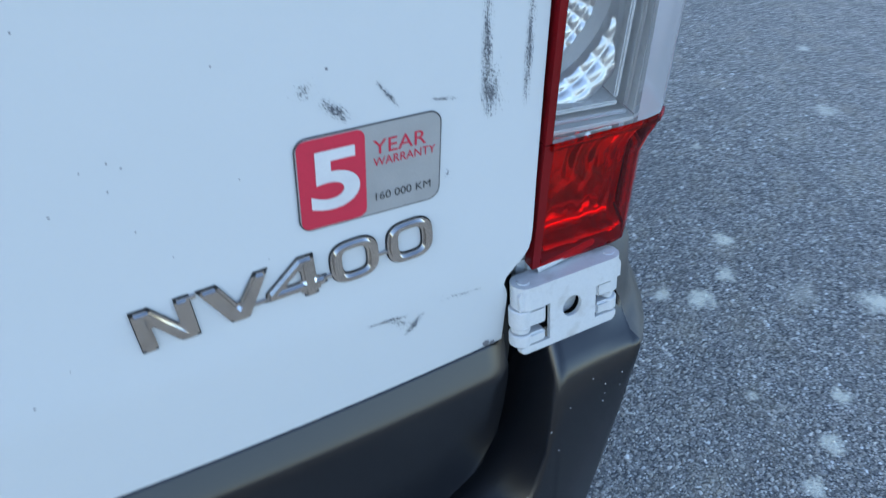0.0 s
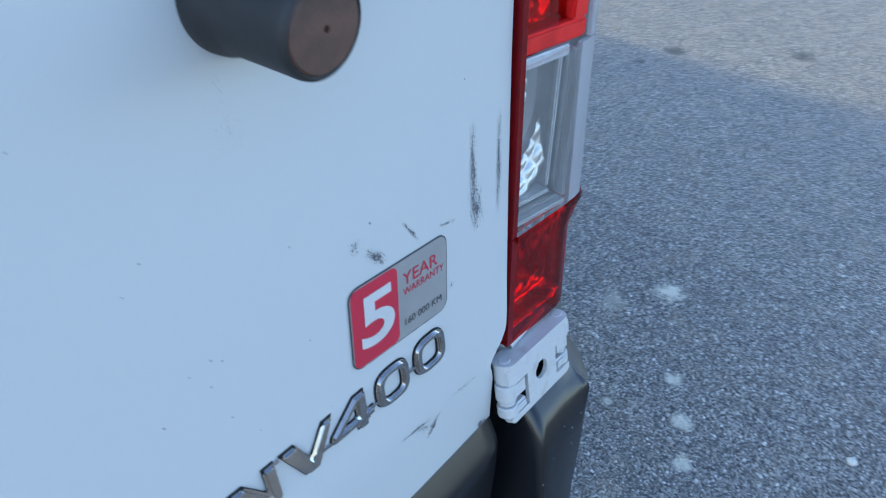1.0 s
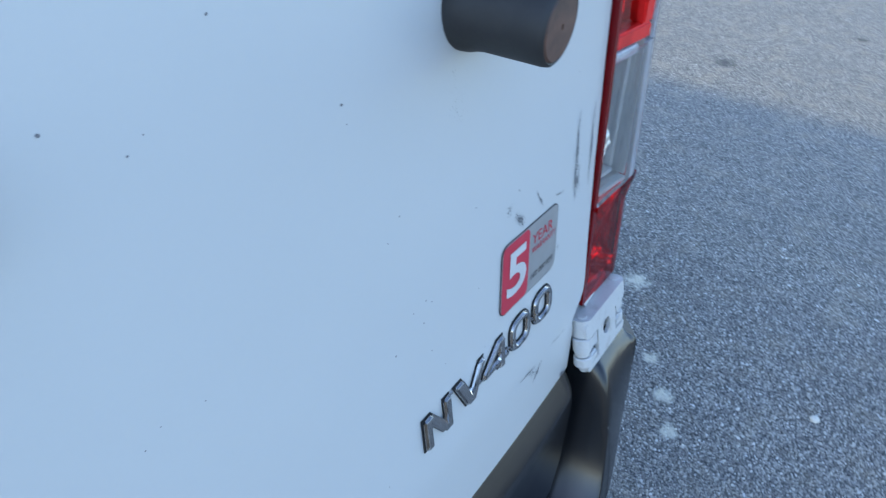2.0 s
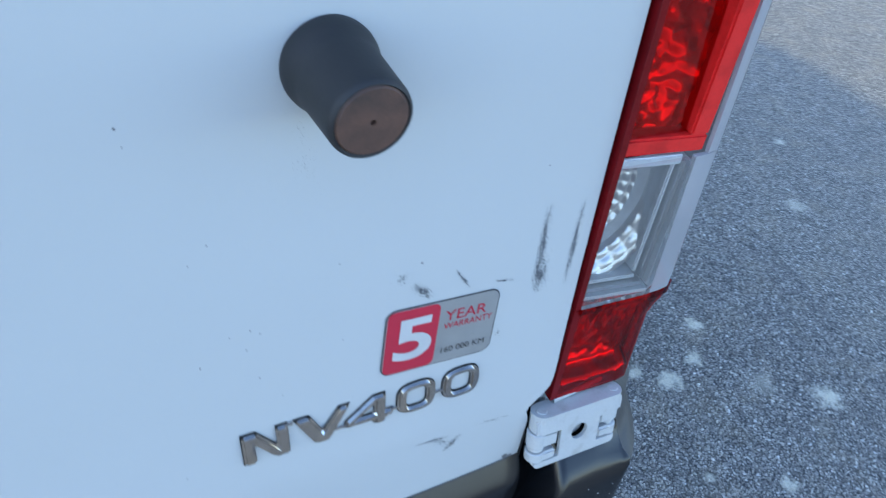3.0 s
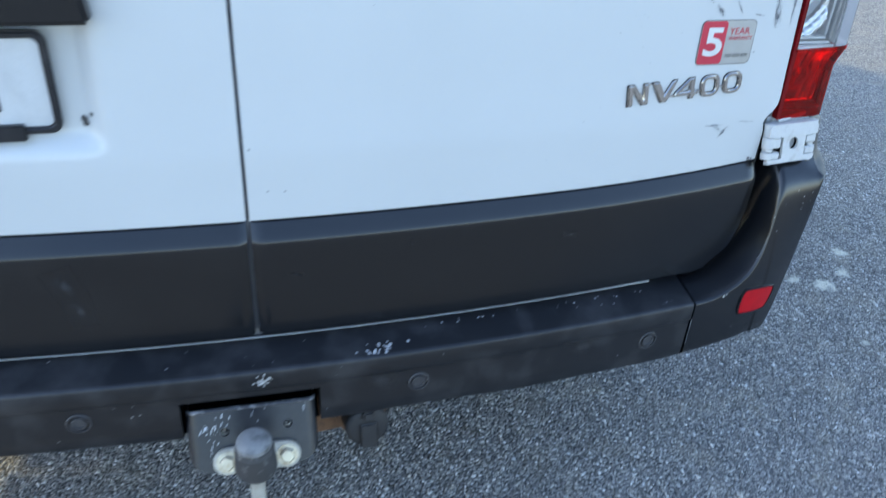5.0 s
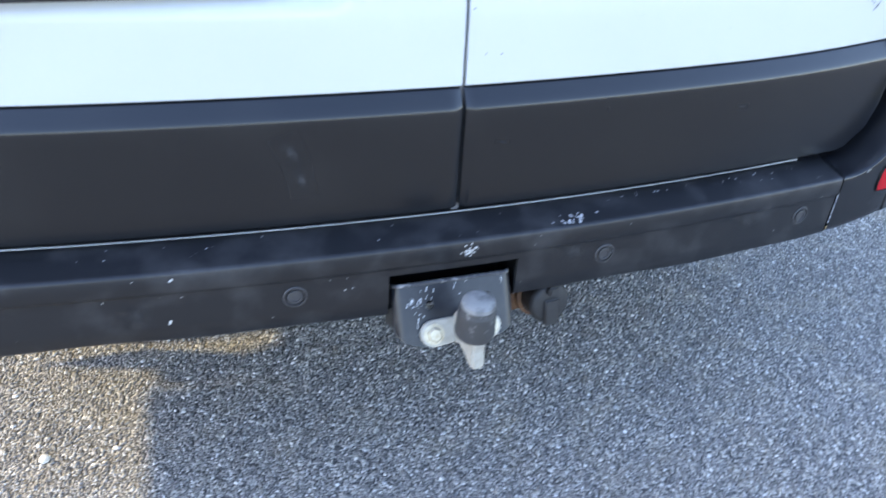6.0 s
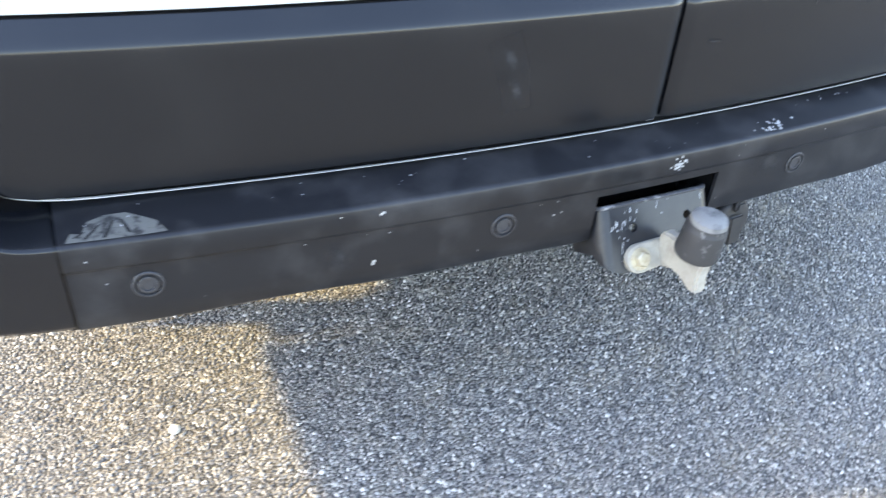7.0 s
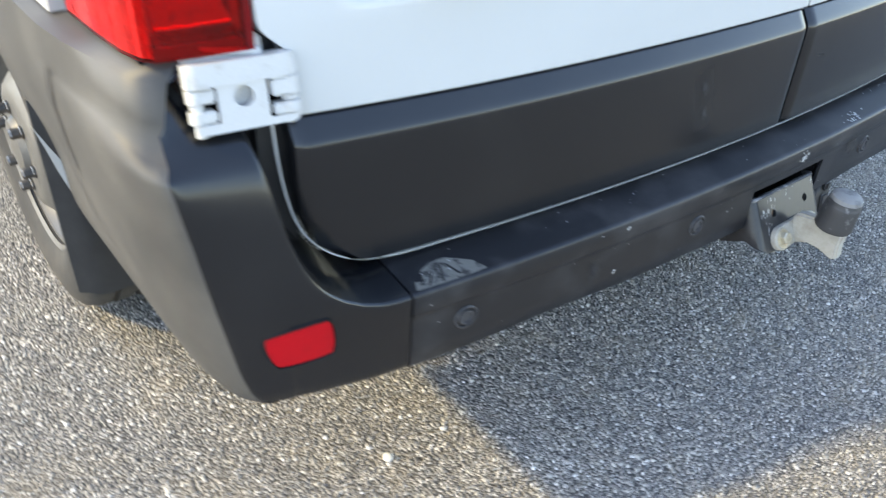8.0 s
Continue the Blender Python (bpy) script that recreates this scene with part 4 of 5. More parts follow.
bm = thicken(grid(lambda u, v: (-0.945 + 1.89 * u, 0.05 + 3.02 * v, lerp_table(ROOF, 0.05 + 3.02 * v) + 0.03 * (1 - (2 * u - 1) ** 4)), 20, 24), (0, 0, -0.04))
part("roof", bm, WHITE, body)
bm = block(-0.92, 0.92, 3.3, 4.9, 0.40, 1.15, 0.05)
part("front", bm, WHITE, body)
bm = grid(lambda u, v: (-0.90 + 1.80 * u, 3.09 + 0.88 * (1 - v), 1.2 + 0.79 * v), 4, 4)
part("windscreen", thicken(bm, (0, 0.02, 0)), DARK, body, "dark windscreen")
bm = block(-0.935, 0.935, 0.05, 0.09, 1.58, 2.27)
part("rear_header", bm, WHITE, body)
bm = block(-0.70, 0.70, 0.055, 4.8, 0.395, 0.44)
part("floor_pan", bm, DARK, body, "dark underbody")
bm = block(-0.74, 0.74, -0.005, 0.05, 0.40, 0.50, 0.006)
part("bumper_beam", bm, DARK, body, "black steel beam behind the bumper")
bm = turned([(0, -0.70), (0.035, -0.70), (0.035, 0.70), (0, 0.70)], 18, "x")
part("rear_axle", moved(bm, pose(0, HUB_Y, HUB_Z)), DARK, body, "dark axle tube")


def wheel(x, y, s):
    w = tagged(new("wheel"), "dusty tyre on a grey steel wheel with dark nuts")
    w.parent = van
    m = pose(x, y, HUB_Z)
    prof = [(0.205, -0.02), (0.208, -0.085), (0.222, -0.098), (0.255, -0.107), (0.290, -0.108), (0.318, -0.100), (0.334, -0.088), (0.342, -0.070)]
    prof += [(0.343, -0.052), (0.336, -0.050), (0.336, -0.042), (0.344, -0.040), (0.345, -0.010), (0.337, -0.008), (0.337, 0.008), (0.345, 0.010)]
    prof += [(0.344, 0.040), (0.336, 0.042), (0.336, 0.05), (0.343, 0.052), (0.342, 0.07), (0.334, 0.088), (0.318, 0.10), (0.255, 0.107), (0.208, 0.09), (0.205, 0.0)]
    bm = turned(prof, 72, "x")
    part("tyre", moved(bm, m), TYRE, w, "", 30)
    rim = [(0.206, -0.088), (0.214, -0.094), (0.219, -0.092), (0.216, -0.084), (0.204, -0.080), (0.198, -0.062), (0.188, -0.052), (0.165, -0.056), (0.145, -0.072), (0.120, -0.094), (0.098, -0.100), (0.090, -0.099), (0.060, -0.099), (0.052, -0.110), (0.030, -0.114), (0.0, -0.114)]
    if s > 0:
        rim = [(r, -a) for r, a in rim]
    rm = part("rim", moved(turned(rim, 60, "x"), m), STEEL, w, "", 30)
    for k in range(6):
        a = math.tau * k / 6 + 0.3
        bm = turned([(0.0125, 0.0), (0.0125, 0.006), (0.0105, 0.008), (0.0105, 0.022), (0.008, 0.026), (0.0, 0.026)], 6, "x")
        c = Matrix.Diagonal((s, 1, 1, 1)) if s < 0 else Matrix.Identity(4)
        part("wheel_nut", moved(bm, m @ Matrix.Translation((s * 0.097, 0.077 * math.cos(a), 0.077 * math.sin(a))) @ c), NUT, w, "", 20)
    return w


for s in (-1, 1):
    wheel(s * 0.886, HUB_Y - 0.040, s)
    wheel(s * 0.875, HUB_Y + 3.225, s)

# ---- door furniture ----
# rubber buffer on the right door
buf = tagged(new("door_buffer"), "black rubber door buffer with a rust-brown face")
buf.parent = van
by = door_y(0.655, 1.177)
BUFFER = Matrix.LocRotScale((0.655, by, 1.180), Euler((0.05, 0, radians(9))), (0.93, 0.88, 0.93))
prof = [(0.0320, 0.004), (0.0328, -0.003), (0.0320, -0.010), (0.0300, -0.016), (0.0290, -0.022), (0.0278, -0.055), (0.0275, -0.066), (0.0267, -0.0695), (0.0248, -0.0710), (0.0238, -0.0700)]
bm = moved(turned(prof, 48), BUFFER)
part("sleeve", bm, RUBBER, buf)
prof = [(0.0239, -0.0660), (0.0238, -0.0700), (0.0225, -0.0715), (0.0020, -0.0720), (0.0019, -0.0670), (0.0, -0.0665)]
bm = moved(turned(prof, 40), BUFFER)
part("face", bm, FACE_BROWN, buf, "rust-brown buffer face with a small hole")

# handle across the right door
handle = tagged(new("door_handle"), "black plastic door handle with lock")
handle.parent = van


def grip(u, v):
    a = math.tau * v
    x = 0.118 + 0.222 * u
    belly = 0.007 * math.sin(math.pi * u)
    end = max(0.0, 1 - (u * 16)) ** 2 + max(0.0, 1 - (1 - u) * 12) ** 2
    k = math.sqrt(max(0.02, 1 - end))
    return (x, door_y(x, 1.18) - 0.012 + 0.009 * math.cos(a) * k, 1.183 - belly * 0.5 + (0.030 * k) * math.sin(a))


bm = grid(grip, 30, 20)
bmesh.ops.remove_doubles(bm, verts=bm.verts[:], dist=1e-6)
bmesh.ops.holes_fill(bm, edges=[e for e in bm.edges if e.is_boundary], sides=0)
part("grip", bm, RUBBER, handle, "smooth black grip")
bm = slab([(0.070, 1.20), (0.072, 1.164), (0.080, 1.156), (0.119, 1.152), (0.119, 1.23), (0.070, 1.23)], 0.03, (), 0.005, 3)
part("lock_housing", moved(bm, pose(0, door_y(0.09, 1.18) - 0.020, 0)), RUBBER, handle)
bm = turned([(0.0105, 0.0), (0.0105, -0.003), (0.0085, -0.0045), (0.0, -0.0045)], 24)
part("lock_barrel", moved(bm, pose(0.093, door_y(0.09, 1.18) - 0.0195, 1.186)), CHROME, handle, "metal lock barrel")

# ---- number plate ----
plate = tagged(new("number_plate"), "white number plate in a glossy black holder")
plate.parent = van
PY = -0.0235
bm = slab(round_rect(-0.733, -0.203, 0.861, 0.983, 0.010), 0.003, (), 0.0006)
part("plate_sheet", moved(bm, pose(0, PY + 0.001, 0)), PLATE_WHITE, plate, "white sheet")
bm = slab(round_rect(-0.738, -0.198, 0.856, 0.988, 0.016), 0.012, [round_rect(-0.7285, -0.2075, 0.8655, 0.9785, 0.010)], 0.003, 3)
part("plate_frame", moved(bm, pose(0, PY - 0.005, 0)), TOWBLACK, plate, "glossy black frame")
bm = block(-0.70, -0.242, PY - 0.0085, PY + 0.002, 0.8485, 0.870, 0.002)
part("name_strip", bm, TOWBLACK, plate, "black strip with a silver emblem")
for x in (-0.277, -0.335, -0.393, -0.475, -0.533, -0.61, -0.668):
    bm = slab(round_rect(x - 0.012, x + 0.012, 0.886, 0.956, 0.002), 0.001)
    part("dark_bar", moved(bm, pose(0, PY, 0)), STICK_DARK, plate)
bm = slab(circle(-0.287, 0.8595, 0.0088, 28), 0.001, [circle(-0.287, 0.8595, 0.0072, 28)])
part("emblem_ring", moved(bm, pose(0, PY - 0.0092, 0)), STICK_LIGHT, plate)
bm = slab(round_rect(-0.298, -0.276, 0.8573, 0.8617, 0.001), 0.001)
part("emblem_bar", moved(bm, pose(0, PY - 0.0094, 0)), STICK_LIGHT, plate)
bm = block(-0.79, -0.135, -0.05, 0.0, 0.998, 1.060, 0.006, 3)
for v in bm.verts:
    if v.co.x > -0.3:
        v.co.x -= 0.006 + 0.15 * (v.co.z - 0.998)
part("light_cover", bm, PLASTIC, door_left, "black number plate light cover")


# ---- warranty sticker and badge ----
def on_door(cx, cz, lift=0.0):
    """A frame laid on the door's skin at a point: x along it, z up it, -y out of it."""
    o = Vector((cx, door_y(cx, cz) - lift, cz))
    tx = Vector((0.01, door_y(cx + 0.005, cz) - door_y(cx - 0.005, cz), 0)).normalized()
    tz = Vector((0, door_y(cx, cz + 0.005) - door_y(cx, cz - 0.005), 0.01)).normalized()
    ty = tz.cross(tx).normalized()
    m = Matrix((tx, ty, tz)).transposed().to_4x4()
    m.translation = o
    return m


sticker = tagged(new("warranty_sticker"), "red and silver warranty sticker")
sticker.parent = van
ST = on_door(0.7555, 0.9375, 0.0009) @ pose(0, 0, 0, 0, 1.8, 0)
bm = slab(round_rect(-0.0516, 0.0516, -0.0342, 0.0342, 0.0092), 0.0006)
part("border", moved(bm, ST), STICK_DARK, sticker, "thin dark edge")
bm = slab(round_rect(-0.0507, 0.0507, -0.0333, 0.0333, 0.0086), 0.0008)
part("backing", moved(bm, ST @ Matrix.Translation((0, -0.0003, 0))), STICK_GREY, sticker, "brushed silver film")
bm = slab(round_rect(-0.0500, -0.0040, -0.0326, 0.0326, 0.0062), 0.0005)
part("red_panel", moved(bm, ST @ Matrix.Translation((0, -0.0006, 0))), STICK_RED, sticker, "red printed panel")


def lettering(name, text, x0, x1, z0, z1, mat, lift, parent, weight=0.0):
    """Printed words, stretched to fill a box on the sticker."""
    cu = bpy.data.curves.new(name, "FONT")
    cu.body = text
    cu.offset = weight
    tmp = new(name + "_source", cu)
    bpy.context.view_layer.update()
    me = bpy.data.meshes.new_from_object(tmp.evaluated_get(bpy.context.evaluated_depsgraph_get()))
    bpy.data.objects.remove(tmp)
    lo = [min(v.co[k] for v in me.vertices) for k in (0, 1)]
    hi = [max(v.co[k] for v in me.vertices) for k in (0, 1)]
    for v in me.vertices:
        x = x0 + (v.co.x - lo[0]) / (hi[0] - lo[0]) * (x1 - x0)
        z = z0 + (v.co.y - lo[1]) / (hi[1] - lo[1]) * (z1 - z0)
        v.co = ST @ Vector((x, -lift, z))
    me.materials.clear()
    me.materials.append(mat)
    ob = new(name, me)
    ob.parent = parent
    return ob


lettering("large_numeral", "5", -0.0425, -0.0085, -0.0205, 0.0232, STICK_LIGHT, 0.0010, sticker, 0.022)
lettering("printed_word", "YEAR", 0.0015, 0.0400, 0.0120, 0.0222, STICK_RED, 0.0007, sticker)
lettering("printed_word", "WARRANTY", 0.0015, 0.0470, 0.0032, 0.0094, STICK_RED, 0.0007, sticker)
lettering("printed_word", "160 000 KM", 0.0025, 0.0440, -0.0232, -0.0172, STICK_DARK, 0.0007, sticker)

badge = tagged(new("badge"), "raised chrome model badge")
badge.parent = van
BD = on_door(0.6945, 0.8700, 0.0) @ pose(0, 0, 0, 0, -2.3, 0)


def oval(cx, w, h, bw, n=9):
    """A squared ring: outer and inner outline."""
    def ring(a, b, e):
        return [(cx + math.copysign(abs(math.cos(t)) ** (2 / e), math.cos(t)) * a, math.copysign(abs(math.sin(t)) ** (2 / e), math.sin(t)) * b) for t in [math.tau * k / (4 * n) for k in range(4 * n)]]
    return ring(w / 2, h / 2, 2.9), ring(w / 2 - bw, h / 2 - bw * 0.78, 3.6)


H = 0.0165
LETTERS = []
# five raised characters from straight strokes and squared rings
LETTERS.append(([(-0.1045, -H), (-0.1055, H), (-0.0935, H), (-0.0775, -0.004), (-0.0785, H), (-0.0685, H), (-0.0675, -H), (-0.0795, -H), (-0.0955, 0.0045), (-0.0945, -H)], []))
LETTERS.append(([(-0.0632, H), (-0.0500, H), (-0.0395, -0.004), (-0.0258, H), (-0.0162, H), (-0.0340, -H), (-0.0458, -H)], []))
LETTERS.append(([(-0.0215, -0.0105), (-0.0195, -0.0035), (0.0045, H), (0.0155, H), (0.0155, -0.0035), (0.0225, -0.0035), (0.0225, -0.0105), (0.0155, -0.0105), (0.0155, -H), (0.0055, -H), (0.0055, -0.0105)], [[(-0.0085, -0.0035), (0.0055, 0.0085), (0.0055, -0.0035)]]))
for c in (0.0445, 0.0875):
    o, i = oval(c, 0.036, 2 * H + 0.001, 0.0085)
    LETTERS.append((o, [i]))
for out, holes in LETTERS:
    cx = (min(x for x, _ in out) + max(x for x, _ in out)) / 2
    bend = 0.062 * (cx * cx)
    bm = slab(out, 0.0045, holes, 0.0021, 2)
    # dark pad round the character paints in its gap shadow and edge dirt
    pad = [(cx + (x - cx) * 1.035, z * 1.045 - 0.0002) for x, z in out]
    part("glue_line", moved(slab(pad, 0.0008, [[(cx + (x - cx) * 0.96, z * 0.95) for x, z in h] for h in holes]), BD @ Matrix.Translation((0, -0.0009 + bend, 0))), DARK, badge)
    part("character", moved(bm, BD @ Matrix.Translation((0, -0.0045 + bend, 0))), CHROME, badge, "", 25)
for x0, x1, z in ((-0.072, -0.064, 0.0145), (-0.036, -0.018, -0.0085), (0.018, 0.030, -0.0065), (0.060, 0.073, -0.0035)):
    bm = block(x0, x1, -0.0018, 0.0005, z - 0.0016, z + 0.0016, 0.0005)
    part("link_bar", moved(bm, BD), CHROME, badge)


# ---- scuffs, chips and specks ----
def rub(parent, mat, cx, cz, length, width, angle, name="scuff_mark", where=None):
    """A rubbed mark lying on the right door's paint or on another face."""
    where = where or (lambda x, z: door_y(x, z) + dish(x, z))
    a = radians(angle)
    nu, nv = 4, 12

    def fn(u, v):
        p, q = (u - 0.5) * width, (v - 0.5) * length
        x = cx + p * math.cos(a) - q * math.sin(a)
        z = cz + p * math.sin(a) + q * math.cos(a)
        return (x, where(x, z) - 0.0005, z)
    bm = grid(fn, nu, nv)
    uv = bm.loops.layers.uv.new("mark")
    bm.faces.ensure_lookup_table()
    for n, f in enumerate(bm.faces):
        i, j = n % nu, n // nu
        for l, (du, dv) in zip(f.loops, ((0, 0), (1, 0), (1, 1), (0, 1))):
            l[uv].uv = ((i + du) / nu, (j + dv) / nv)
    me = bpy.data.meshes.new(name)
    bm.to_mesh(me)
    bm.free()
    me.materials.append(mat)
    ob = new(name, me)
    ob.parent = parent
    return ob


rub(door_right, GRIME_SHADE, 0.235, 1.118, 0.10, 0.20, 0, "grime")
# the buffer's soft shadow on the door, painted as a smear
rub(door_right, GRIME_SHADE, 0.640, 1.115, 0.11, 0.09, 0, "grime")
rub(door_right, SCUFF, 0.8410, 1.006, 0.078, 0.011, 1)
rub(door_right, SCUFF, 0.8435, 0.972, 0.040, 0.016, 6)
rub(door_right, SCUFF, 0.8740, 0.998, 0.088, 0.009, 0)
rub(door_right, SCUFF_FAINT, 0.8480, 0.978, 0.05, 0.024, 14)
rub(door_right, SCUFF_FAINT, 0.7160, 1.003, 0.016, 0.026, 15)
rub(door_right, SCUFF, 0.7345, 0.9865, 0.026, 0.012, 45)
rub(door_right, SCUFF, 0.7700, 0.9885, 0.028, 0.0045, 35)
rub(door_right, SCUFF, 0.8090, 0.9763, 0.022, 0.0040, 78)
rub(door_right, SCUFF, 0.7610, 0.8035, 0.036, 0.005, 86)
rub(door_right, SCUFF_FAINT, 0.7720, 0.7965, 0.036, 0.018, 62)
rub(door_right, SCUFF, 0.7835, 0.7900, 0.026, 0.009, -40)
rub(door_right, SCUFF_FAINT, 0.8250, 0.8040, 0.05, 0.010, 85)
rub(door_right, SCUFF_FAINT, 0.8124, 0.9186, 0.012, 0.009, 0)


# pale smudges on the plastic
for cx, cz, length, width, angle in ((-0.234, 0.640, 0.060, 0.044, 20), (-0.222, 0.598, 0.060, 0.040, 10), (0.255, 0.666, 0.012, 0.004, 0), (0.52, 0.645, 0.03, 0.012, 80), (0.08, 0.63, 0.026, 0.006, 80)):
    rub(door_left if cx < 0 else door_right, DUST_SMUDGE, cx, cz, length, width, angle, "smudge", lambda x, z: clad_y(x, z) - 0.0004)
for cx, cz, length, width, angle in ((-0.465, 0.432, 0.050, 0.045, 0), (0.20, 0.450, 0.07, 0.10, 0), (0.55, 0.45, 0.05, 0.10, 0)):
    rub(bumper, DUST_SMUDGE, cx, cz, length, width, angle, "smudge", lambda x, z: on_bumper(x, z) - 0.0006)


def speckle(parent, name, spots, where, mat, label):
    """Loose flecks lying on a surface, as one part."""
    rng = random.Random(len(spots) * 7)
    bm = bmesh.new()
    for x, z, r in spots:
        n = 7
        ring = []
        for k in range(n):
            a = math.tau * k / n
            q = r * rng.uniform(0.6, 1.2)
            xx, zz = x + q * math.cos(a), z + q * math.sin(a)
            ring.append(bm.verts.new(where(xx, zz)))
        bm.faces.new(ring)
    ob = part(name, bm, mat, parent, label)
    return tagged(ob, kind="stuff")


rng = random.Random(11)
spots = [(0.0185, 0.888, 0.0022), (0.019, 0.843, 0.0022), (0.027, 0.825, 0.0016), (0.048, 0.762, 0.0015), (0.072, 0.760, 0.0015)]
spots += [(0.7314, 1.0145, 0.0011), (0.565, 0.9618, 0.0009), (0.598, 0.969, 0.0008), (0.6064, 0.9387, 0.0007), (0.666, 1.0296, 0.0007), (0.6013, 0.9864, 0.0007), (0.608, 0.9816, 0.0007), (0.521, 0.831, 0.0010), (0.3745, 1.1933, 0.0011), (0.457, 1.2184, 0.0008), (0.533, 1.1533, 0.0011), (0.852, 0.7345, 0.0040), (0.858, 0.7330, 0.0030)]
spots += [(rng.uniform(0.05, 0.86), rng.uniform(0.76, 1.25), rng.choice((0.0005, 0.0006, 0.0007))) for _ in range(22)]
speckle(door_right, "stone_chipping", spots, lambda x, z: (x, door_y(x, z) + dish(x, z) - 0.0004, z), CHIP, "tiny dark stone chips")
speckle(door_left, "stone_chipping", [(-0.1735, 0.8705, 0.0062), (-0.1725, 0.8645, 0.0058), (-0.1640, 0.8770, 0.0030), (-0.02, 1.05, 0.002)], lambda x, z: (x, door_y(x, z) + recess(x, z) - 0.0018, z), STICK_DARK, "paint chips down to dark metal")

flecks = [(-0.414, 0.486, 0.0030), (-0.411, 0.488, 0.0022), (-0.423, 0.411, 0.0024), (-0.421, 0.4145, 0.0026), (0.30, 0.487, 0.0012)]
flecks += [(rng.uniform(-0.74, 0.74), rng.uniform(0.40, 0.49), rng.uniform(0.0006, 0.0016)) for _ in range(22)]
flecks += [(0.019 + rng.gauss(0, 0.0055), 0.480 + rng.gauss(0, 0.0055), rng.uniform(0.0009, 0.0030)) for _ in range(30)]
speckle(bumper, "paint_splatter", flecks, lambda x, z: (x, on_bumper(x, z) - 0.0006, z), PAINT_SPECK, "white paint flecks")


def ledge(x, b):
    return (x, bump_y(x) + b, lerp_table([(bb, zz) for bb, zz in SECTION[13:]], b) + 0.0008)


flecks = [(0.203 + rng.gauss(0, 0.017), 0.018 + rng.gauss(0, 0.006), rng.uniform(0.001, 0.0035)) for _ in range(26)]
flecks += [(rng.uniform(-0.74, 0.74), rng.uniform(0.012, 0.06), rng.uniform(0.0006, 0.0015)) for _ in range(30)]
flecks += [(rng.uniform(0.3, 0.7), rng.uniform(0.045, 0.058), rng.uniform(0.0008, 0.002)) for _ in range(16)]
speckle(bumper, "paint_splatter", [(x, max(0.006, b), r) for x, b, r in flecks], lambda x, b: ledge(x, max(0.0056, b)), PAINT_SPECK, "white paint flecks")
spots = [(0.8225, 0.5045, 0.0024), (0.8275, 0.5065, 0.0014), (0.905, 0.640, 0.0010), (0.915, 0.612, 0.0008), (0.880, 0.57, 0.0008), (0.925, 0.66, 0.0009), (0.86, 0.43, 0.0007), (0.965, 0.668, 0.0009), (0.966, 0.655, 0.0006), (0.9655, 0.645, 0.0008), (0.985, 0.672, 0.0008), (0.985, 0.655, 0.0007), (0.95, 0.681, 0.0007)]
speckle(bumper, "paint_splatter", spots, lambda x, z: (x, end_y(x, z) - 0.0012, z), PAINT_SPECK, "white paint flecks")
# bare scraped patch on the step at the bumper's joint
patch = [(-0.755, 0.006), (-0.748, 0.020), (-0.738, 0.018), (-0.730, 0.036), (-0.712, 0.044), (-0.690, 0.045), (-0.672, 0.034), (-0.660, 0.026), (-0.652, 0.007), (-0.68, 0.0058), (-0.72, 0.0057)]
bm = bmesh.new()
bm.faces.new([bm.verts.new(ledge(x, b)) for x, b in patch])
part("scraped_patch", bm, SCRAPED, bumper, "pale scraped patch")
# dark gouges across it
bm = bmesh.new()
for x, b, dx, db in ((-0.735, 0.009, 0.016, 0.020), (-0.716, 0.008, 0.012, 0.026), (-0.690, 0.012, -0.006, 0.022), (-0.745, 0.012, 0.010, 0.008)):
    ends = [(x, b), (x + dx, b + db)]
    bm.faces.new([bm.verts.new(Vector(ledge(px, pb)) + Vector((0, 0, 0.0006))) for px, pb in ((ends[0][0] - 0.0018, ends[0][1]), (ends[0][0] + 0.0022, ends[0][1]), (ends[1][0] + 0.0018, ends[1][1]), (ends[1][0] - 0.0010, ends[1][1]))])
tagged(part("gouge", bm, RUBBER, bumper, "dark gouges in the scraped plastic"), kind="stuff")

# ---- tow bar ----
tow = tagged(new("tow_bar"), "black steel tow bracket with a capped tow ball")
tow.parent = van
TP = pose(-0.001, -0.108, 0.421, -27, 0, 0)
TOP_Z, WIDE, TURN_R = 0.0055, 0.0980, 0.018


def plate_foot(x):
    """The plate's lower edge, rounded at its corners."""
    q = max(0.0, abs(x) - 0.058) / (WIDE - 0.058)
    return -0.092 + 0.030 * (1 - math.sqrt(max(0.0, 1 - q * q)))


flat = WIDE - TURN_R
out = [(-flat, TOP_Z), (flat, TOP_Z)] + [(flat * (1 - 2 * k / 24), plate_foot(flat * (1 - 2 * k / 24))) for k in range(25)]
bm = slab(out, 0.006, [circle(-0.042, -0.029, 0.0068), circle(0.053, -0.028, 0.0068)])
part("bracket_plate", moved(bm, TP), TOWBLACK, tow, "black plate with scratched edges", 35)
# the ends of the plate turn back in a round bend
for s in (-1, 1):
    def bend(u, v):
        if u < 0.6:
            a = radians(90 * u / 0.6)
            x, y = flat + TURN_R * math.sin(a), TURN_R * (1 - math.cos(a))
        else:
            x, y = WIDE, TURN_R + 0.05 * (u - 0.6) / 0.4
        foot = plate_foot(x)
        return (s * x, y, foot + (TOP_Z - foot) * v)
    part("bracket_cheek", moved(thicken(grid(bend, 15, 4), (0, 0.005, 0)), TP), TOWBLACK, tow, "", 50)
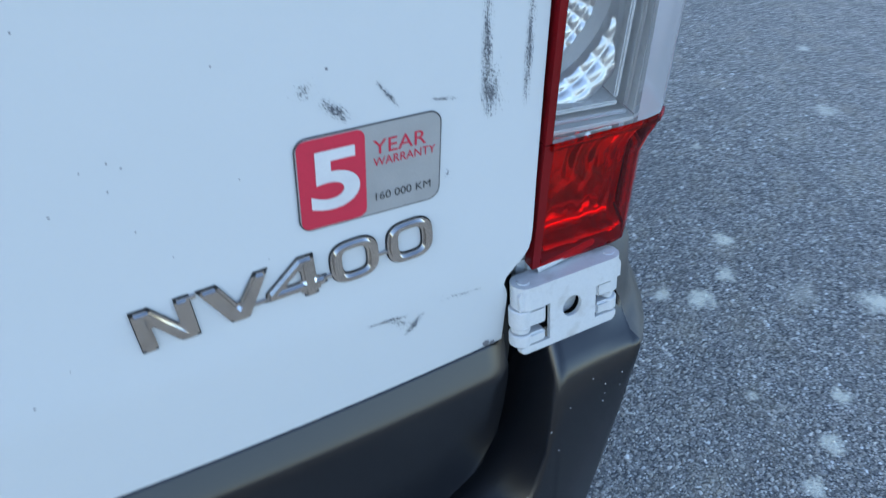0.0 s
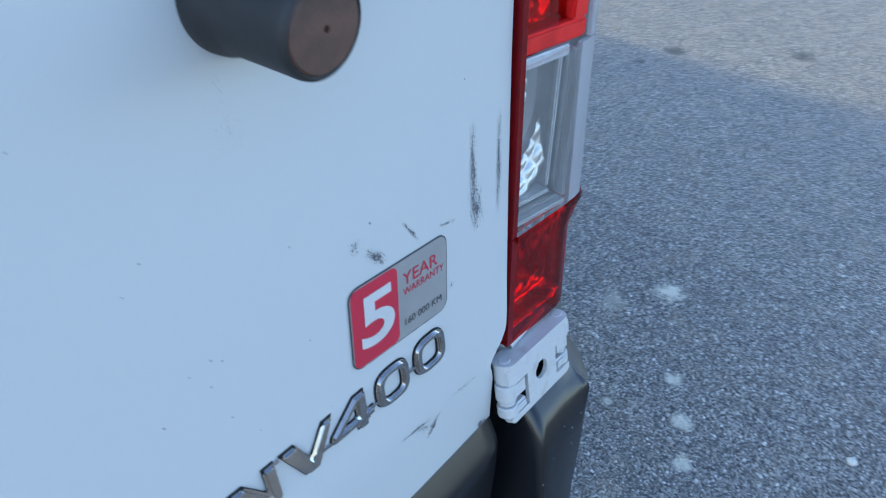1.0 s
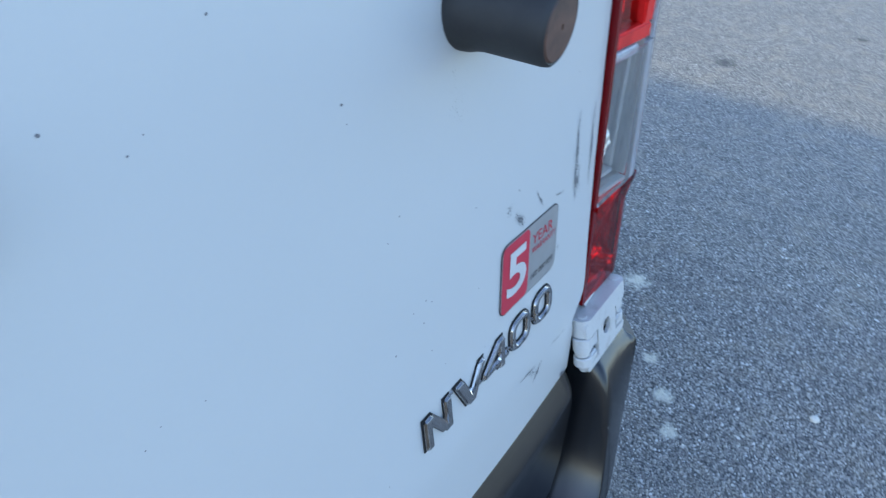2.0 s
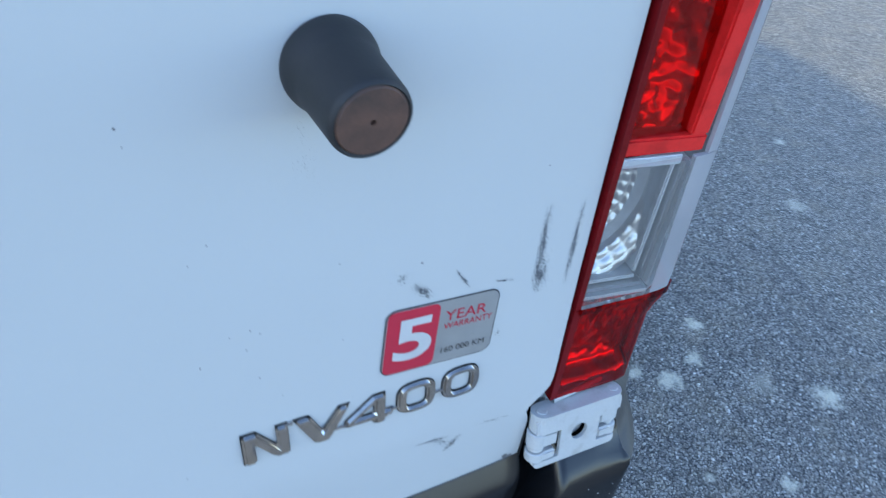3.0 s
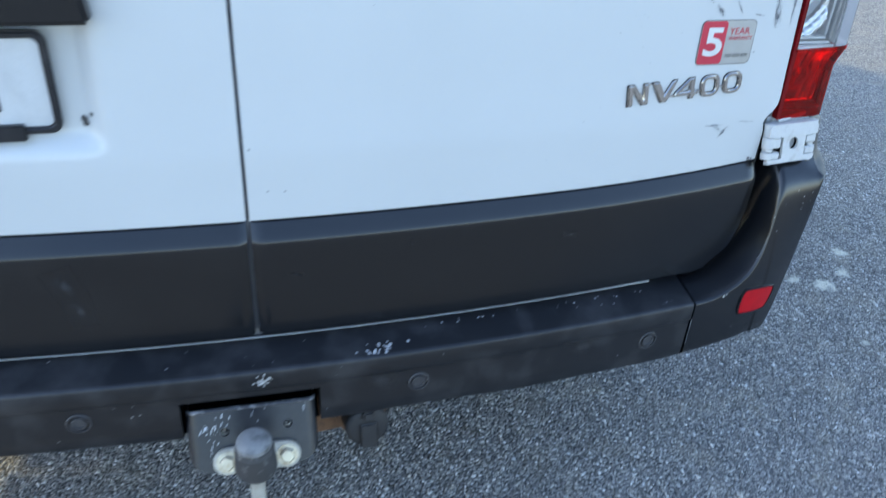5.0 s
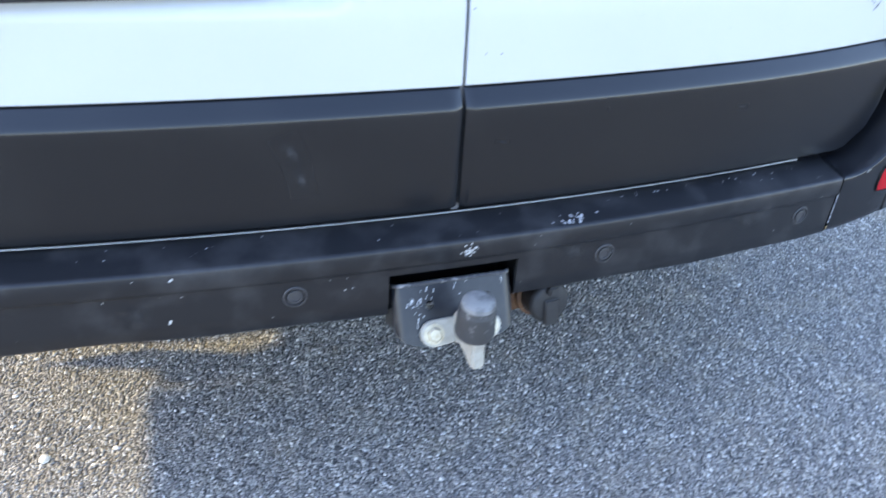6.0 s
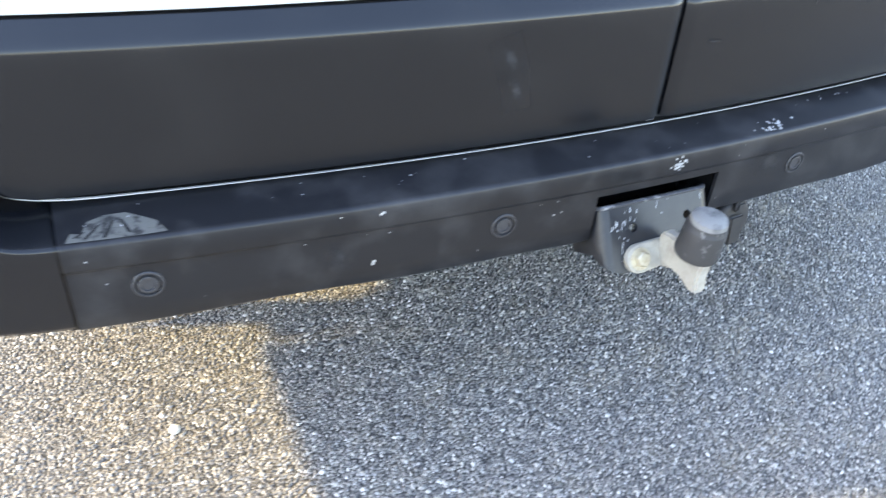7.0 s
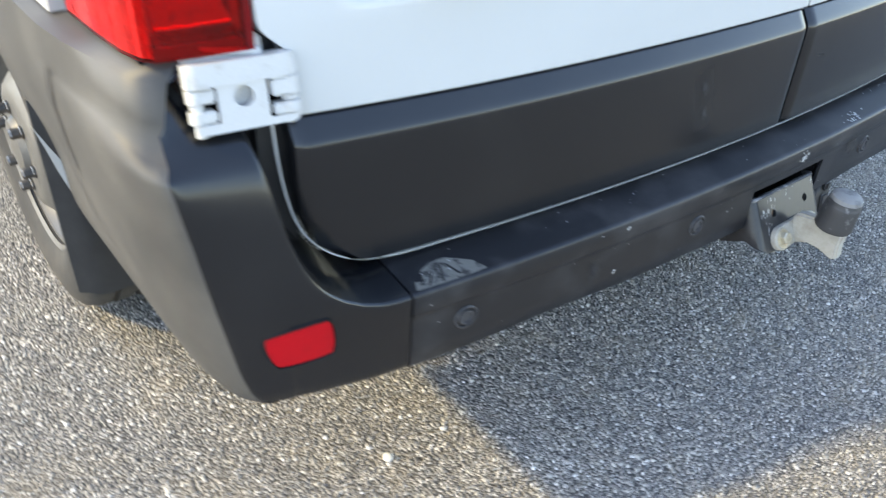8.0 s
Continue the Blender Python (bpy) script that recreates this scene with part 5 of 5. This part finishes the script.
# rolled, worn upper edge
def rolled(u, v):
    d = (2 * u - 1) * (flat + TURN_R * math.pi / 2)
    if abs(d) < flat:
        x, y = d, 0.0
    else:
        a = (abs(d) - flat) / TURN_R
        x, y = math.copysign(flat + TURN_R * math.sin(a), d), TURN_R * (1 - math.cos(a))
    t = math.tau * v
    return (x, y + 0.004 + 0.0055 * math.cos(t), TOP_Z + 0.0035 * math.sin(t))


part("rolled_edge", moved(grid(rolled, 60, 10), TP), WORN_EDGE, tow, "scuffed upper edge of the bracket")
# the slot's inner faces are near black, its shade put into their colour
bm = block(-0.108, 0.107, -0.030, -0.015, 0.36, 0.462, 0.002)
part("slot_back", bm, GAP_SHADE, tow, "dark inside of the bracket")
# bright scratches on the plate and along its upper edge
bm = bmesh.new()
srng = random.Random(5)
for cx, cz, n in ((-0.072, -0.018, 9), (-0.060, -0.030, 6), (0.004, -0.006, 4), (-0.070, -0.066, 3), (0.07, -0.004, 3), (-0.05, -0.006, 5), (-0.062, -0.046, 3)):
    for _ in range(n):
        x, z = cx + srng.gauss(0, 0.006), min(-0.003, cz + srng.gauss(0, 0.006))
        h, w, lean = srng.uniform(0.0012, 0.0050), srng.uniform(0.0003, 0.0011), srng.uniform(0.0, 0.003)
        y = -0.0007
        bm.faces.new([bm.verts.new(TP @ Vector(p)) for p in ((x - w, y, z - h), (x + w, y, z - h * 0.7), (x + w + lean, y, z + h), (x - w * 0.3 + lean, y, z + h * 0.8))])
tagged(part("scratch", bm, PLATE_WHITE, tow, "bright scratches in the black paint"), kind="stuff")
part("slot_floor", block(-0.104, 0.103, -0.100, -0.032, 0.3835, 0.3855), GAP_SHADE, tow, "black inside of the slot")
for x0, x1, y0, y1 in ((-0.105, 0.104, -0.040, -0.031), (-0.111, -0.1055, -0.098, -0.031), (0.1050, 0.110, -0.098, -0.031)):
    part("slot_wall", block(x0, x1, y0, y1, 0.386, 0.4485), GAP_SHADE, tow, "black inside of the slot")
HP = TP @ Matrix.Translation((0.003, -0.006, -0.0735))
out = arc(0.045, 0, 0.021, 90, -90, 8) + [(0.014, -0.017), (-0.014, -0.017)] + arc(-0.045, 0, 0.021, 270, 90, 8) + [(-0.014, 0.022), (0.014, 0.022)]
bm = slab(out, 0.012, (), 0.0035, 3)
ball = part("ball_mount", moved(bm, HP @ Matrix.Translation((0, -0.004, 0))), CAST, tow, "pale weathered cast ball mount", 35)
prof = [(-0.140, 0.392), (-0.150, 0.398), (-0.165, 0.400), (-0.185, 0.404), (-0.210, 0.408), (-0.226, 0.405), (-0.229, 0.394), (-0.227, 0.372), (-0.231, 0.350), (-0.226, 0.344), (-0.216, 0.345), (-0.196, 0.352), (-0.175, 0.352), (-0.150, 0.340), (-0.140, 0.345)]
bm = slab(prof, 0.021, (), 0.006, 3)
bm.transform(Matrix(((0, 1, 0, -0.0105), (1, 0, 0, 0), (0, 0, 1, 0), (0, 0, 0, 1))))
part("neck", bm, CAST, tow, "", 35)
for x in (-0.045, 0.045):
    bm = turned([(0.014, 0.002), (0.014, -0.0015), (0.0115, -0.0016), (0.0115, -0.0085), (0.0095, -0.0105), (0, -0.0105)], 6)
    part("bolt", moved(bm, HP @ Matrix.Translation((x, -0.004, 0)) @ pose(0, 0, 0, 0, 20, 0)), BOLT, tow, "yellow zinc hexagon bolt", 20)
    bm = turned([(0.0165, 0.001), (0.0165, -0.001), (0, -0.001)], 24)
    part("washer", moved(bm, HP @ Matrix.Translation((x, -0.0042, 0))), BOLT, tow)
CP = pose(0.0, -0.204, 0.402, 6, 0, 0)
bm = turned([(0.0295, -0.004), (0.0305, 0.0), (0.0298, 0.006), (0.0285, 0.030), (0.0280, 0.040), (0.0270, 0.0425), (0.0262, 0.0435), (0.0255, 0.0500)], 40, "z")
part("ball_cap", moved(bm, CP), CAP, tow, "chalky black rubber ball cap", 40)
bm = turned([(0.0255, 0.0500), (0.0240, 0.0560), (0.0190, 0.0595), (0.010, 0.0610), (0.0, 0.0612)], 40, "z")
part("cap_top", moved(bm, CP), CAP_TOP, tow, "paler grey cap top")
bm = turned([(0.0, 0.0), (0.012, 0.0), (0.012, 0.03), (0.0, 0.03)], 20, "z")
part("ball_stem", moved(bm, pose(0, -0.204, 0.385)), CAST, tow)

# electric socket beside it
sock = tagged(new("trailer_socket"), "black trailer socket on a rusty bracket")
sock.parent = van
SP = pose(0.180, -0.080, 0.338, -8, 0, 6)
bm = turned([(0.0, 0.035), (0.030, 0.035), (0.034, 0.030), (0.035, 0.0), (0.037, -0.004), (0.037, -0.012), (0.034, -0.016), (0.028, -0.018), (0.0, -0.019)], 32)
part("socket_body", moved(bm, SP), RUBBER, sock)
bm = block(-0.016, 0.016, -0.024, -0.016, -0.040, 0.012, 0.004, 3)
part("socket_lid", moved(bm, SP), RUBBER, sock, "black hinged lid")
bm = block(-0.010, 0.010, -0.027, -0.014, 0.018, 0.036, 0.004, 3)
part("lid_catch", moved(bm, SP), RUBBER, sock)
bm = turned([(0.0405, 0.036), (0.0420, 0.030), (0.0420, 0.024), (0.0360, 0.022)], 32)
part("rust_ring", moved(bm, SP), RUST, sock, "rusty mounting ring")
bm = block(-0.10, 0.045, 0.036, 0.042, -0.03, 0.043, 0.002)
part("socket_bracket", moved(bm, SP), RUST, sock, "rusty steel bracket")

# ---- loose things on the ground ----
def pebble(x, y, r, label):
    bm = bmesh.new()
    bmesh.ops.create_icosphere(bm, subdivisions=2, radius=r)
    for v in bm.verts:
        n = noise.noise(v.co * (1.1 / r) + Vector((x * 7, y * 7, 0)))
        v.co *= 1 + 0.25 * n
        v.co.z = max(v.co.z * 0.7, -r * 0.3)
    ob = part("pebble", bm, PEBBLE, None, "", 30)
    ob.location = (x, y, r * 0.3 + 0.001)
    return tagged(ob, label, "stone", "pebbles on the asphalt")


pebble(1.845, -0.144, 0.0115, "small pale stone lying on the asphalt")
pebble(-0.680, 0.104, 0.010, "small cream stone lying on the asphalt")

# ---- chippings in the asphalt, densest where the camera passes ----
chippings("chippings", -2.2, 1.0, -0.70, 1.15, 0.0068, 1, ground)
chippings("chippings", 1.0, 2.3, -0.45, 1.35, 0.0062, 2, ground)
# sparse paler stones and specks among them
chippings("pale_stones", -2.2, 2.6, -0.70, 1.9, 0.045, 5, ground, 0.42, 0.17, PALE_STONE)
